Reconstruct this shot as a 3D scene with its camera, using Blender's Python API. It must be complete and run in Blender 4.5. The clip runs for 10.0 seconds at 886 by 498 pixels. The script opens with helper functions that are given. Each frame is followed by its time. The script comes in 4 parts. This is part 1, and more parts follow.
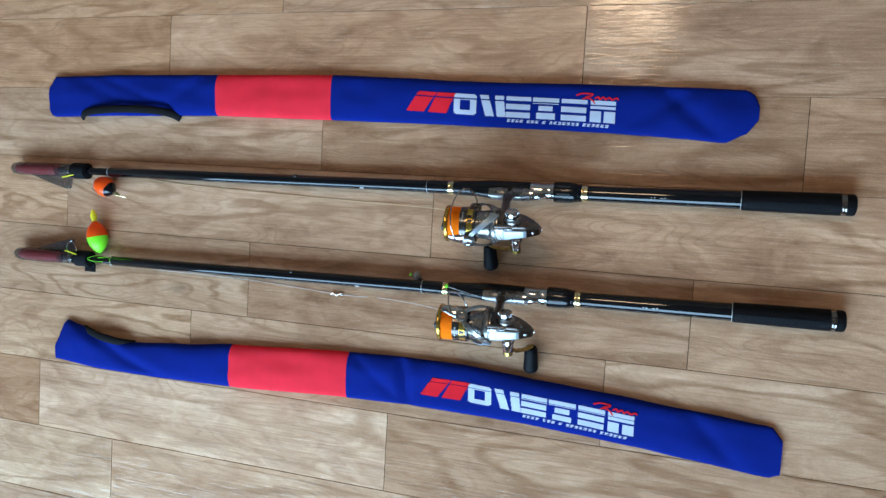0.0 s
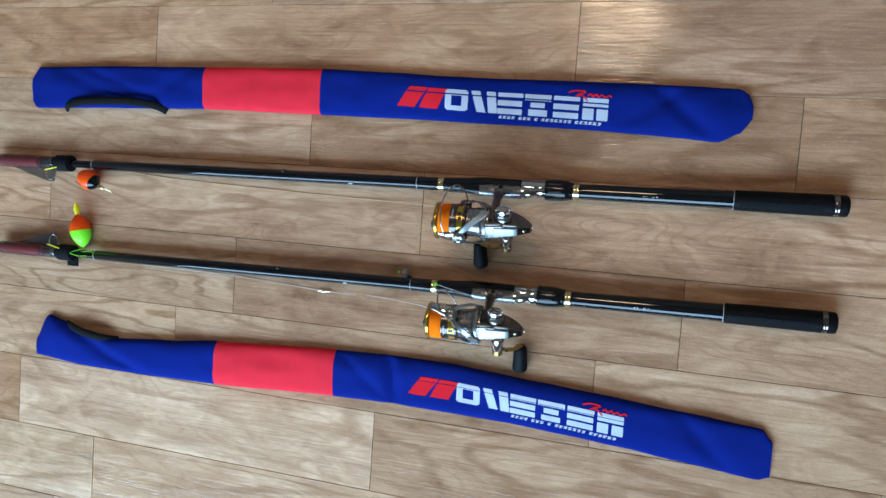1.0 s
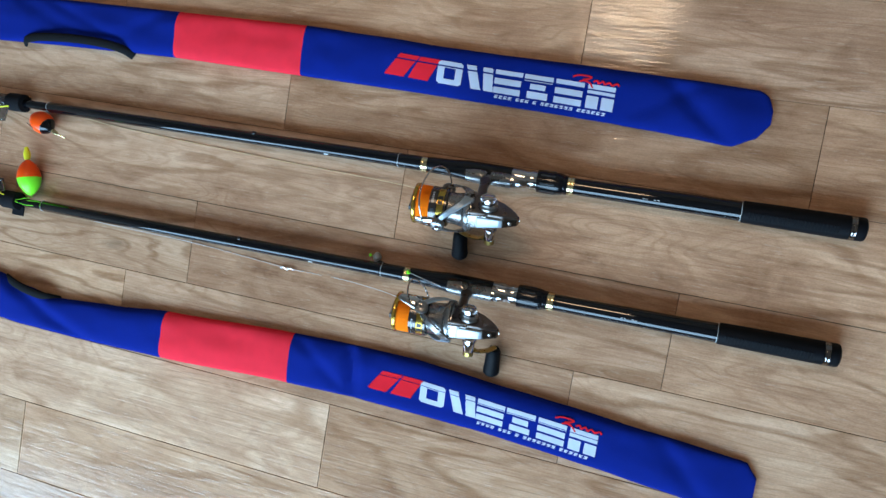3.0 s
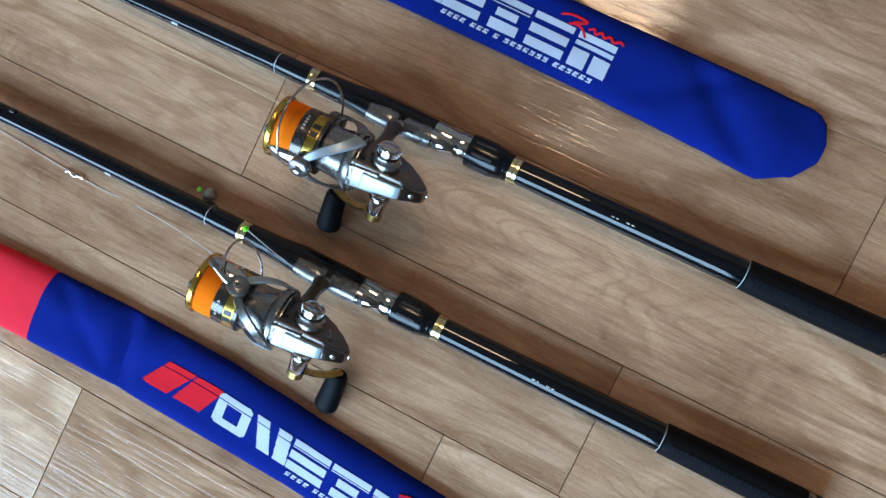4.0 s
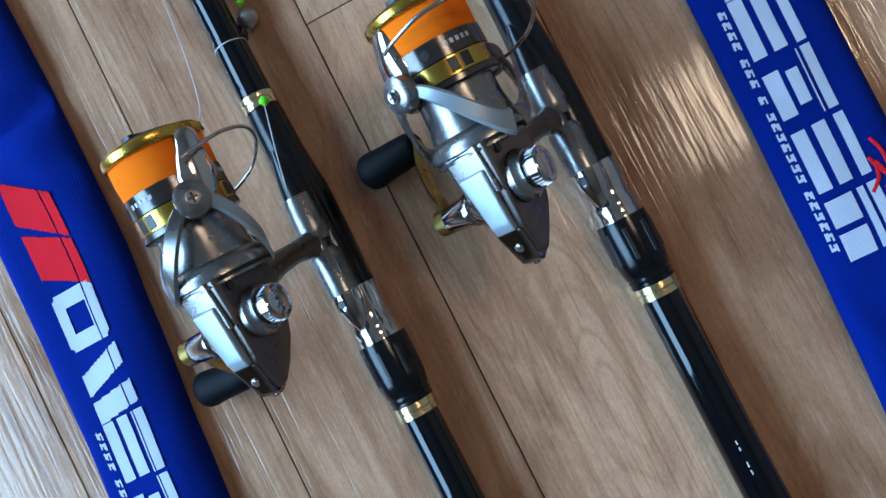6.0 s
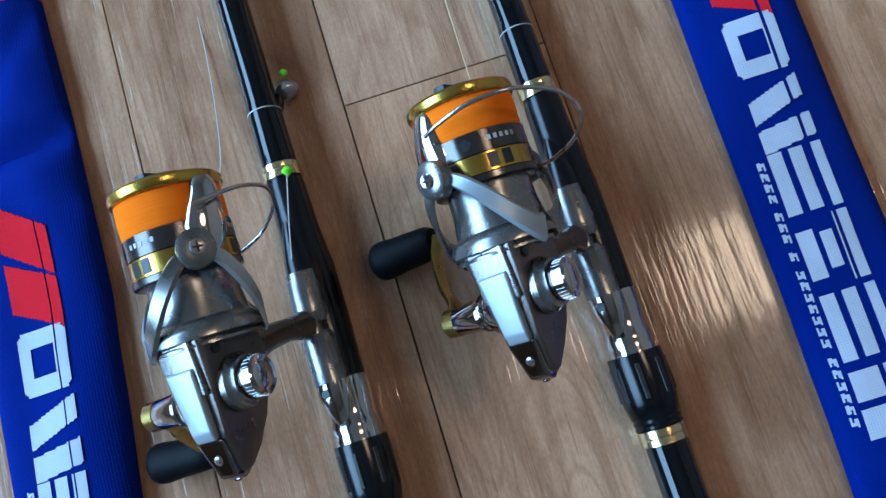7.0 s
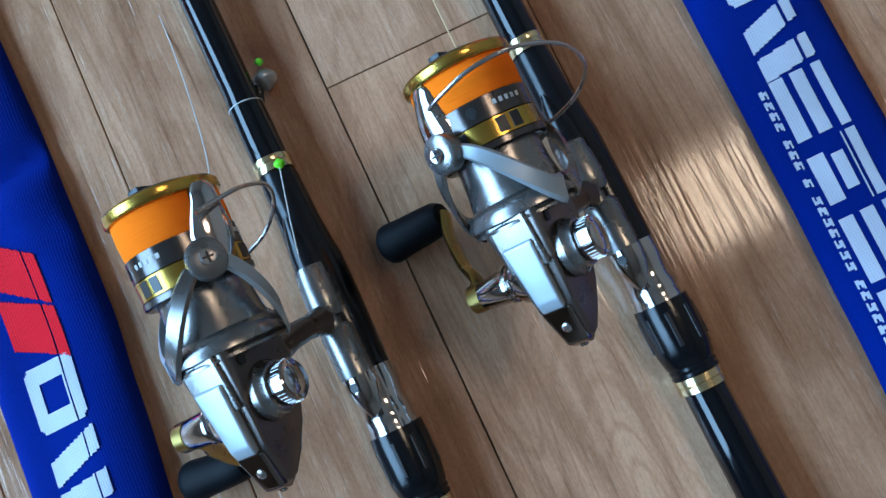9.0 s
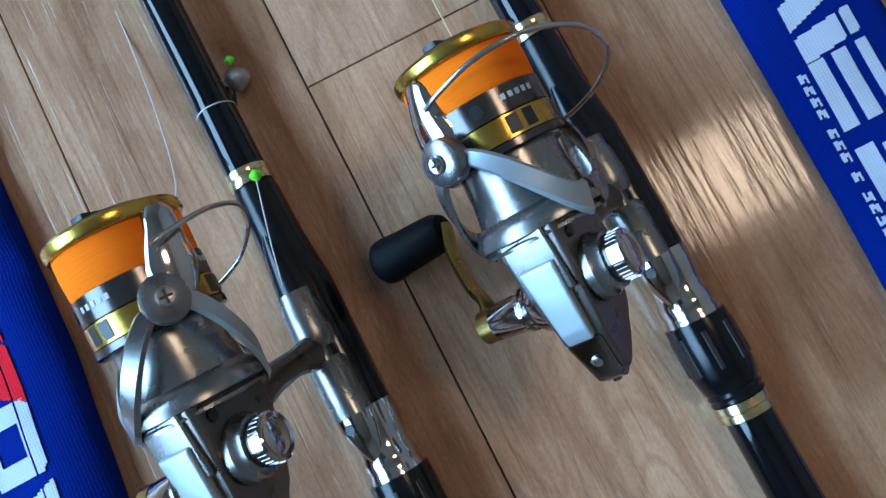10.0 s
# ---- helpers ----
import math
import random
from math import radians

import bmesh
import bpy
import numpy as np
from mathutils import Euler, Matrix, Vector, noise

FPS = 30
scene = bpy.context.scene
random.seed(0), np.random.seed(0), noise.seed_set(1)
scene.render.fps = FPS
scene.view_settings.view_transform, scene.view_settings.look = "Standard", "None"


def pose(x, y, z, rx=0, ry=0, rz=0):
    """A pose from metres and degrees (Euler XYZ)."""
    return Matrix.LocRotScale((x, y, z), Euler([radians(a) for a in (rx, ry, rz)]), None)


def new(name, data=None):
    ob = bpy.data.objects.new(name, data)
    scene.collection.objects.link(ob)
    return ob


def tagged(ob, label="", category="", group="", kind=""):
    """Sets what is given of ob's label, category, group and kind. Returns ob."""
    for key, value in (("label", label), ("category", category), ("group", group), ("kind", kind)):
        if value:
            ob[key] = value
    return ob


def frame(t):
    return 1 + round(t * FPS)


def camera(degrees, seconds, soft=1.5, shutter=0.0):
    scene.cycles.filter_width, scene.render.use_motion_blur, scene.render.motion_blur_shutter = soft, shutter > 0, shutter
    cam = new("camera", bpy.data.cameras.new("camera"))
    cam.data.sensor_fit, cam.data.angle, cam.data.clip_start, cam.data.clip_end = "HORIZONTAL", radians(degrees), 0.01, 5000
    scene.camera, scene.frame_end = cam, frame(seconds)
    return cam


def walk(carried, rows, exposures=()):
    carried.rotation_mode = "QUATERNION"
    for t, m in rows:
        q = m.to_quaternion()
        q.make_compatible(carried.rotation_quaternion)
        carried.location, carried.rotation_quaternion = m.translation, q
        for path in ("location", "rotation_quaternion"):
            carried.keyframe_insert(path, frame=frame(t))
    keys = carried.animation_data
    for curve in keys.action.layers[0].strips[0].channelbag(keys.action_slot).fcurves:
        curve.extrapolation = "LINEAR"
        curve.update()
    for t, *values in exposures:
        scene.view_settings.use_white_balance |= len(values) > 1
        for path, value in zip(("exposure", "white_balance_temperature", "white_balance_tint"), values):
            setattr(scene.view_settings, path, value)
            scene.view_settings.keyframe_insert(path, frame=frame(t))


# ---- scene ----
cam = camera(60.8, 10.0)
PATH = [
    (0, 0.3556, 0.0888, 1.0223, -2.90, 18.45, 3.48),
    (0.5, 0.3543, 0.0892, 1.0151, -2.88, 17.99, 4.01),
    (1, 0.3503, 0.0858, 1.0105, -2.78, 17.60, 4.14),
    (1.5, 0.3451, 0.0835, 1.0086, -2.56, 17.26, 4.30),
    (2, 0.3428, 0.0864, 1.0047, -2.51, 17.09, 4.53),
    (2.2, 0.3393, 0.0893, 1.0069, -2.56, 16.93, 4.75),
    (3.3, 0.3237, 0.0781, 0.8642, -1.89, 15.94, 12.72),
    (3.5, 0.3117, 0.0745, 0.8153, -0.94, 14.85, 15.11),
    (4, 0.2868, 0.0574, 0.6200, 0.86, 9.55, 25.98),
    (4.5, 0.2434, 0.0680, 0.5014, -0.51, 7.37, 38.41),
    (5, 0.2029, 0.0715, 0.4695, -2.04, 6.40, 51.10),
    (5.5, 0.1571, 0.0609, 0.4326, -1.96, 6.16, 58.37),
    (6.8, 0.1800, 0.0334, 0.4018, 7.74, 3.58, 70.57),
    (7, 0.1695, 0.0317, 0.3956, 10.16, 3.64, 72.81),
    (7.5, 0.1860, 0.0300, 0.3967, 12.46, 3.89, 75.80),
    (8, 0.1761, 0.0303, 0.4021, 11.85, 3.57, 71.66),
    (8.5, 0.1677, 0.0233, 0.3834, 9.98, 3.42, 67.77),
    (9, 0.1583, 0.0172, 0.3849, 7.29, 3.07, 64.88),
    (9.5, 0.1595, 0.0175, 0.3738, 5.40, 2.38, 62.52),
    (10, 0.1418, 0.0195, 0.3417, 6.68, 3.00, 62.84),
]
walk(cam, [(t, pose(x, y, z, rx, ry, rz)) for t, x, y, z, rx, ry, rz in PATH],
     exposures=[(0, 0.09, 6550, 13.5), (2.5, 0.08, 6550, 13.5), (4.5, 0.12, 6500, 15), (5.5, 0.04, 6020, 14), (7.5, -0.08, 5700, 13), (10, 0.07, 5750, 12)])

# ---- light ----
world = bpy.data.worlds.new("sky")
scene.world = world
world.use_nodes = True
wn = world.node_tree
sky = wn.nodes.new("ShaderNodeTexSky")
sky.sky_type, sky.sun_disc, sky.sun_elevation, sky.sun_rotation = "NISHITA", False, radians(38), radians(70)
wn.nodes["Background"].inputs["Strength"].default_value = 0.1
wn.links.new(sky.outputs["Color"], wn.nodes["Background"].inputs["Color"])


def area_lamp(name, place, turn, sx, sy, watts, colour, spread=180):
    lamp = bpy.data.lights.new(name, "AREA")
    lamp.shape, lamp.size, lamp.size_y, lamp.energy, lamp.color = "RECTANGLE", sx, sy, watts, colour
    ob = new(name, lamp)
    lamp.spread = radians(spread)
    ob.matrix_world = pose(*place, *turn)
    return ob


# daylight in the balcony window's opening
area_lamp("window_daylight", (-0.86, -1.90, 1.30), (66, 0, 0), 3.4, 1.32, 150, (0.42, 0.72, 1.0), 160)


# ---- materials ----
def material(name, colour=(0.5, 0.5, 0.5), rough=0.5, metal=0.0, vary=0.12, scale=40.0, bump=0.0, bump_scale=200.0, stretch=(1, 1, 1), spec=0.5, coat=0.0, rough_vary=0.1):
    m = bpy.data.materials.new(name)
    m.use_nodes = True
    t = m.node_tree
    b = t.nodes["Principled BSDF"]
    b.inputs["Metallic"].default_value = metal
    b.inputs["Specular IOR Level"].default_value = spec
    b.inputs["Coat Weight"].default_value = coat
    b.inputs["Coat Roughness"].default_value = 0.08
    co = t.nodes.new("ShaderNodeTexCoord")
    mp = t.nodes.new("ShaderNodeMapping")
    mp.inputs["Scale"].default_value = stretch
    t.links.new(co.outputs["Object"], mp.inputs["Vector"])
    n = t.nodes.new("ShaderNodeTexNoise")
    n.inputs["Scale"].default_value, n.inputs["Detail"].default_value = scale, 5
    t.links.new(mp.outputs["Vector"], n.inputs["Vector"])
    r = t.nodes.new("ShaderNodeMapRange")
    r.inputs["From Min"].default_value, r.inputs["From Max"].default_value = 0.3, 0.7
    r.inputs["To Min"].default_value, r.inputs["To Max"].default_value = 1 - vary, 1 + vary
    t.links.new(n.outputs["Fac"], r.inputs["Value"])
    mix = t.nodes.new("ShaderNodeVectorMath")
    mix.operation = "SCALE"
    mix.inputs[0].default_value = colour
    t.links.new(r.outputs["Result"], mix.inputs["Scale"])
    t.links.new(mix.outputs["Vector"], b.inputs["Base Color"])
    rr = t.nodes.new("ShaderNodeMapRange")
    rr.inputs["To Min"].default_value, rr.inputs["To Max"].default_value = max(0.02, rough - rough_vary), min(1, rough + rough_vary)
    t.links.new(n.outputs["Fac"], rr.inputs["Value"])
    t.links.new(rr.outputs["Result"], b.inputs["Roughness"])
    if bump:
        n2 = t.nodes.new("ShaderNodeTexNoise")
        n2.inputs["Scale"].default_value, n2.inputs["Detail"].default_value = bump_scale, 3
        t.links.new(mp.outputs["Vector"], n2.inputs["Vector"])
        bp = t.nodes.new("ShaderNodeBump")
        bp.inputs["Strength"].default_value, bp.inputs["Distance"].default_value = bump, 0.0006
        t.links.new(n2.outputs["Fac"], bp.inputs["Height"])
        t.links.new(bp.outputs["Normal"], b.inputs["Normal"])
    return m


def wood_material():
    m = bpy.data.materials.new("oak_floor_plank")
    m.use_nodes = True
    t = m.node_tree
    L = t.links.new
    b = t.nodes["Principled BSDF"]

    def node(kind, **kw):
        n = t.nodes.new(kind)
        for k, v in kw.items():
            n.inputs[k.replace("_", " ")].default_value = v
        return n

    def ramp(src, stops):
        r = t.nodes.new("ShaderNodeValToRGB")
        while len(r.color_ramp.elements) < len(stops):
            r.color_ramp.elements.new(0.5)
        for e, (p, c) in zip(r.color_ramp.elements, stops):
            e.position, e.color = p, (*c, 1)
        L(src, r.inputs["Fac"])
        return r.outputs["Color"]

    def maprange(src, a, b_, c, d):
        r = node("ShaderNodeMapRange", From_Min=a, From_Max=b_, To_Min=c, To_Max=d)
        L(src, r.inputs["Value"])
        return r.outputs["Result"]

    def op(kind, a, b_):
        n = t.nodes.new("ShaderNodeMath")
        n.operation = kind
        for i, v in enumerate((a, b_)):
            if isinstance(v, (int, float)):
                n.inputs[i].default_value = v
            else:
                L(v, n.inputs[i])
        return n.outputs[0]

    def mixc(kind, fac, a, b_):
        n = t.nodes.new("ShaderNodeMix")
        n.data_type, n.blend_type = "RGBA", kind
        if isinstance(fac, (int, float)):
            n.inputs[0].default_value = fac
        else:
            L(fac, n.inputs[0])
        for i, v in ((6, a), (7, b_)):
            if isinstance(v, tuple):
                n.inputs[i].default_value = (*v, 1)
            else:
                L(v, n.inputs[i])
        return n.outputs[2]

    co, info = t.nodes.new("ShaderNodeTexCoord"), t.nodes.new("ShaderNodeObjectInfo")
    shift = t.nodes.new("ShaderNodeCombineXYZ")
    L(op("MULTIPLY", info.outputs["Random"], 37.0), shift.inputs[0])
    L(op("MULTIPLY", info.outputs["Random"], 91.0), shift.inputs[1])
    L(op("MULTIPLY", info.outputs["Random"], 13.0), shift.inputs[2])
    add = t.nodes.new("ShaderNodeVectorMath")
    L(co.outputs["Object"], add.inputs[0])
    L(shift.outputs[0], add.inputs[1])

    def noise_at(sx, sy, scale, detail, distortion=0.0, rough=0.5):
        mp = t.nodes.new("ShaderNodeMapping")
        mp.inputs["Scale"].default_value = (sx, sy, 1)
        L(add.outputs[0], mp.inputs["Vector"])
        n = node("ShaderNodeTexNoise", Scale=scale, Detail=detail, Distortion=distortion, Roughness=rough)
        L(mp.outputs["Vector"], n.inputs["Vector"])
        return n.outputs["Fac"], mp.outputs["Vector"]

    # knots, about one to a plank, round which the rings bend
    mp = t.nodes.new("ShaderNodeMapping")
    mp.inputs["Scale"].default_value = (1.9, 6.5, 1)
    L(add.outputs[0], mp.inputs["Vector"])
    vor = node("ShaderNodeTexVoronoi", Scale=1.0)
    L(mp.outputs["Vector"], vor.inputs["Vector"])
    wob, _ = noise_at(26, 70, 1.0, 3)
    dist = op("ADD", vor.outputs["Distance"], op("MULTIPLY", op("SUBTRACT", wob, 0.5), 0.10))
    near = op("POWER", 2.718, op("MULTIPLY", dist, -5.5))
    # growth rings drawn out along the plank
    big, _ = noise_at(1.3, 8.0, 1.0, 3, 0.5, 0.45)
    phase = op("ADD", op("MULTIPLY", big, 70.0), op("MULTIPLY", near, 16.0))
    rings = maprange(op("SINE", phase, 0), 0.35, 1.0, 0.0, 1.0)
    fine, _ = noise_at(5.0, 330.0, 1.0, 3, 0.15, 0.6)
    pores, _ = noise_at(34.0, 1000.0, 1.0, 2, 0.0, 0.6)
    blotch, _ = noise_at(3.0, 11.0, 1.0, 4, 0.6)
    cloud, _ = noise_at(11.0, 24.0, 1.0, 4, 1.2, 0.6)
    tone = op("ADD", op("MULTIPLY", fine, 0.20), op("ADD", op("MULTIPLY", blotch, 0.42), op("MULTIPLY", cloud, 0.41)))
    col = ramp(tone, [(0.34, (0.255, 0.138, 0.082)), (0.45, (0.410, 0.246, 0.160)), (0.55, (0.525, 0.338, 0.228)), (0.66, (0.640, 0.442, 0.318))])
    # warm to greyish from plank to plank
    grey = ramp(info.outputs["Random"], [(0.0, (1.05, 0.95, 0.85)), (0.25, (0.92, 0.88, 0.84)), (0.5, (1.06, 1.02, 0.97)), (0.75, (0.97, 0.88, 0.79)), (1.0, (1.04, 1.05, 1.05))])
    col = mixc("MULTIPLY", 1.0, col, grey)
    # each board's own tone
    col = mixc("MULTIPLY", 1.0, col, info.outputs["Color"])
    ringmask = op("MULTIPLY", rings, maprange(blotch, 0.40, 0.60, 0.12, 0.72))
    col = mixc("MULTIPLY", ringmask, col, (0.55, 0.45, 0.37))
    # finer year lines, thin and dark, in the figured parts of a plank
    big2, _ = noise_at(2.2, 13.0, 1.0, 2, 0.35, 0.5)
    lines = maprange(op("SINE", op("ADD", op("MULTIPLY", big2, 150.0), op("ADD", op("MULTIPLY", near, 26.0), op("MULTIPLY", wob, 2.0))), 0), 0.45, 1.0, 0.0, 1.0)
    col = mixc("MULTIPLY", op("MULTIPLY", lines, maprange(cloud, 0.36, 0.62, 0.08, 0.45)), col, (0.66, 0.55, 0.46))
    # short pale flecks
    fleck, _ = noise_at(55.0, 420.0, 1.0, 2, 0.3, 0.6)
    col = mixc("MIX", maprange(fleck, 0.60, 0.74, 0.0, 0.20), col, (0.74, 0.60, 0.47))
    dash = maprange(pores, 0.33, 0.43, 1.0, 0.0)
    col = mixc("MULTIPLY", op("MULTIPLY", dash, 0.22), col, (0.45, 0.37, 0.31))
    speck, _ = noise_at(420.0, 900.0, 1.0, 2)
    col = mixc("MULTIPLY", 0.35, col, ramp(speck, [(0.30, (0.70, 0.68, 0.66)), (0.62, (1.12, 1.12, 1.12))]))
    knot = maprange(dist, 0.02, 0.10, 0.85, 0.0)
    col = mixc("MIX", knot, col, (0.11, 0.068, 0.043))
    L(col, b.inputs["Base Color"])
    L(maprange(op("ADD", op("MULTIPLY", fine, 0.6), op("MULTIPLY", pores, 0.4)), 0.3, 0.7, 0.065, 0.14), b.inputs["Roughness"])
    b.inputs["Specular IOR Level"].default_value = 0.42
    bp = node("ShaderNodeBump", Strength=0.9, Distance=0.0007)
    cut, _ = noise_at(13.0, 300.0, 1.0, 2, 0.1, 0.5)
    groove = maprange(cut, 0.54, 0.66, 1.0, 0.0)
    streak, _ = noise_at(16.0, 250.0, 1.0, 3, 0.12, 0.5)
    L(op("ADD", op("MULTIPLY", streak, 0.40), op("MULTIPLY", groove, 0.16)), bp.inputs["Height"])
    L(bp.outputs["Normal"], b.inputs["Normal"])
    return m


def fabric(name, colour):
    """A knitted polyester: fine ribs and a soft sheen."""
    m = material(name, colour, 0.9, 0, 0.05, 45, spec=0.06)
    t = m.node_tree
    b = t.nodes["Principled BSDF"]
    b.inputs["Sheen Weight"].default_value = 0.0
    b.inputs["Sheen Roughness"].default_value = 0.5
    co = t.nodes.new("ShaderNodeTexCoord")
    w1, w2 = t.nodes.new("ShaderNodeTexWave"), t.nodes.new("ShaderNodeTexWave")
    w1.bands_direction, w2.bands_direction = "X", "Y"
    for w in (w1, w2):
        w.inputs["Scale"].default_value = 220
        t.links.new(co.outputs["Object"], w.inputs["Vector"])
    mul = t.nodes.new("ShaderNodeMath")
    mul.operation = "MULTIPLY"
    t.links.new(w1.outputs["Fac"], mul.inputs[0])
    t.links.new(w2.outputs["Fac"], mul.inputs[1])
    bp = t.nodes.new("ShaderNodeBump")
    bp.inputs["Strength"].default_value, bp.inputs["Distance"].default_value = 0.35, 0.0006
    t.links.new(mul.outputs[0], bp.inputs["Height"])
    t.links.new(bp.outputs["Normal"], b.inputs["Normal"])
    return m


def clear_plastic(name, colour, rough, alpha):
    m = material(name, colour, rough, 0, 0.05, 30)
    m.node_tree.nodes["Principled BSDF"].inputs["Alpha"].default_value = alpha
    return m


WOOD = wood_material()
JOINT = material("dark_joint", (0.08, 0.052, 0.034), 0.8)
# wall and ceiling colours browned dark to cut bounced light and reflections
WALL = material("dimmed_wallpaper", (0.28, 0.235, 0.19), 0.8, vary=0.04, scale=12, bump=0.1)
CEIL = material("dimmed_ceiling_paper", (0.24, 0.205, 0.17), 0.85, vary=0.03, scale=15)
PVC = material("white_window_pvc", (0.78, 0.78, 0.77), 0.4, vary=0.03)
BLUE = fabric("blue_knit", (0.0030, 0.0150, 0.185))
RED = fabric("red_knit", (0.82, 0.030, 0.050))
WHITE = fabric("white_knit", (0.52, 0.58, 0.70))
PRINT_RED = fabric("red_print_knit", (0.72, 0.018, 0.030))
WEBBING = material("black_webbing", (0.006, 0.0065, 0.008), 0.85, spec=0.15, vary=0.25, scale=300, bump=0.5, bump_scale=900)
BLANK = material("black_lacquer", (0.003, 0.0035, 0.005), 0.045, 0, 0.2, 15, spec=0.45, coat=0.0, rough_vary=0.02)
SEAT = material("black_plastic", (0.004, 0.0045, 0.006), 0.2, 0, 0.2, 40, spec=0.35, rough_vary=0.08)
RUBBER = material("black_rubber", (0.004, 0.0045, 0.006), 0.55, 0, 0.2, 120, spec=0.10, bump=0.3, bump_scale=700)
GOLD = material("gold_ring", (0.70, 0.57, 0.32), 0.2, 1.0, 0.1, 60)
GOLD_DEEP = material("anodised_gold", (0.52, 0.335, 0.065), 0.24, 1.0, 0.1, 80)
CHROME = material("chrome", (0.50, 0.48, 0.47), 0.12, 1.0, 0.06, 50, rough_vary=0.05)
GOLD_DULL = material("dull_gold_anodising", (0.36, 0.25, 0.075), 0.3, 1.0, 0.12, 80)
CHROME_DARK = material("dark_chrome", (0.22, 0.20, 0.19), 0.12, 1.0, 0.08, 50, rough_vary=0.05)
STEEL = material("steel_wire", (0.50, 0.48, 0.47), 0.25, 1.0, 0.1, 60)
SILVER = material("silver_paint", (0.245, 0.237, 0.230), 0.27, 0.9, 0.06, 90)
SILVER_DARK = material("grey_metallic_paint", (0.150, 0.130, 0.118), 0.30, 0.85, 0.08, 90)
# pale silver with the window's bluish reflection worked into its colour
SILVER_DAYLIT = material("pale_silver_daylit", (0.39, 0.45, 0.49), 0.36, 0.5, 0.04, 60)
GUNMETAL = material("gunmetal", (0.10, 0.09, 0.085), 0.2, 0.9, 0.1, 70)
BLACK = material("black_part", (0.010, 0.010, 0.011), 0.4, 0, 0.2, 60)
LINE_ORANGE = material("orange_braid", (1.0, 0.19, 0.006), 0.85, 0, 0.10, 500, spec=0.05, bump=0.6, bump_scale=1.0, stretch=(1500, 40, 40))
CORD = material("tan_line", (0.62, 0.42, 0.22), 0.45, vary=0.1)
CLEAR_LINE = material("clear_line", (0.62, 0.60, 0.58), 0.25, vary=0.05)
FLOAT_ORANGE = material("fluorescent_orange", (1.0, 0.085, 0.004), 0.35, 0, 0.06, 40, spec=0.25, coat=0.1)
FLOAT_GREEN = material("fluorescent_green", (0.20, 0.85, 0.03), 0.35, 0, 0.06, 40, spec=0.25, coat=0.1)
FLOAT_YELLOW = material("fluorescent_yellow", (0.85, 0.80, 0.03), 0.35, 0, 0.05, 40)
RED_TIP = material("dark_red_lacquer", (0.55, 0.030, 0.032), 0.3, vary=0.15)
SMOKE = clear_plastic("smoky_clear_plastic", (0.035, 0.033, 0.036), 0.18, 0.55)
PRINT = material("pale_print", (0.50, 0.50, 0.49), 0.5, vary=0.05)
LEAD = material("dull_lead", (0.42, 0.42, 0.42), 0.38, 0.85, 0.15, 200)
GLASS = clear_plastic("window_glass", (0.9, 0.95, 1.0), 0.02, 0.06)
GLOW = bpy.data.materials.new("lamp_diffuser")
GLOW.use_nodes = True
gb = GLOW.node_tree.nodes["Principled BSDF"]
gb.inputs["Base Color"].default_value = (0.9, 0.88, 0.84, 1)
gb.inputs["Emission Color"].default_value = (1.0, 0.73, 0.46, 1)
gb.inputs["Emission Strength"].default_value = 22.0


# ---- mesh helpers ----
def thing(name, m, label, category, group="", kind=""):
    ob = new(name)
    ob.empty_display_size = 0.02
    ob.matrix_world = m
    return tagged(ob, label, category, group, kind)


def part(name, bm, mat, parent=None, label="", smooth=True):
    me = bpy.data.meshes.new(name)
    bmesh.ops.recalc_face_normals(bm, faces=bm.faces)
    bm.to_mesh(me)
    bm.free()
    me.materials.append(mat)
    if smooth:
        me.shade_smooth()
        me.set_sharp_from_angle(angle=radians(38))
    ob = new(name, me)
    if parent:
        ob.parent = parent
    return tagged(ob, label)


def loft(rings, closed=True, caps=True):
    """A skin over rings of equally many points."""
    bm = bmesh.new()
    vs = [[bm.verts.new(p) for p in ring] for ring in rings]
    n = len(vs[0])
    for a, b in zip(vs, vs[1:]):
        for i in range(n if closed else n - 1):
            j = (i + 1) % n
            bm.faces.new((a[i], a[j], b[j], b[i]))
    if caps:
        bm.faces.new(vs[0])
        bm.faces.new(vs[-1])
    return bm


def lathe(profile, d=0.0, seg=36, a0=0.0, a1=360.0, n0=0.0):
    """Turned round the x axis at y = d, z = n0; profile: (x, radius)."""
    return loft([[(x, d + r * math.cos(2 * math.pi * k / seg), n0 + r * math.sin(2 * math.pi * k / seg)) for k in range(seg)] for x, r in profile])


def lathe_z(profile, x0, y0, seg=32):
    """Turned round an axis along z at x0, y0; profile: (z, radius)."""
    return loft([[(x0 + r * math.cos(2 * math.pi * k / seg), y0 + r * math.sin(2 * math.pi * k / seg), z) for k in range(seg)] for z, r in profile])


def spline(points, steps=8):
    """A smooth way through the points (Catmull-Rom)."""
    p = [Vector(q) for q in points]
    p = [2 * p[0] - p[1]] + p + [2 * p[-1] - p[-2]]
    out = []
    for i in range(1, len(p) - 2):
        for k in range(steps):
            t = k / steps
            out.append(0.5 * ((2 * p[i]) + (p[i + 1] - p[i - 1]) * t + (2 * p[i - 1] - 5 * p[i] + 4 * p[i + 1] - p[i + 2]) * t * t + (3 * p[i] - p[i - 1] - 3 * p[i + 1] + p[i + 2]) * t ** 3))
    return out + [p[-2]]


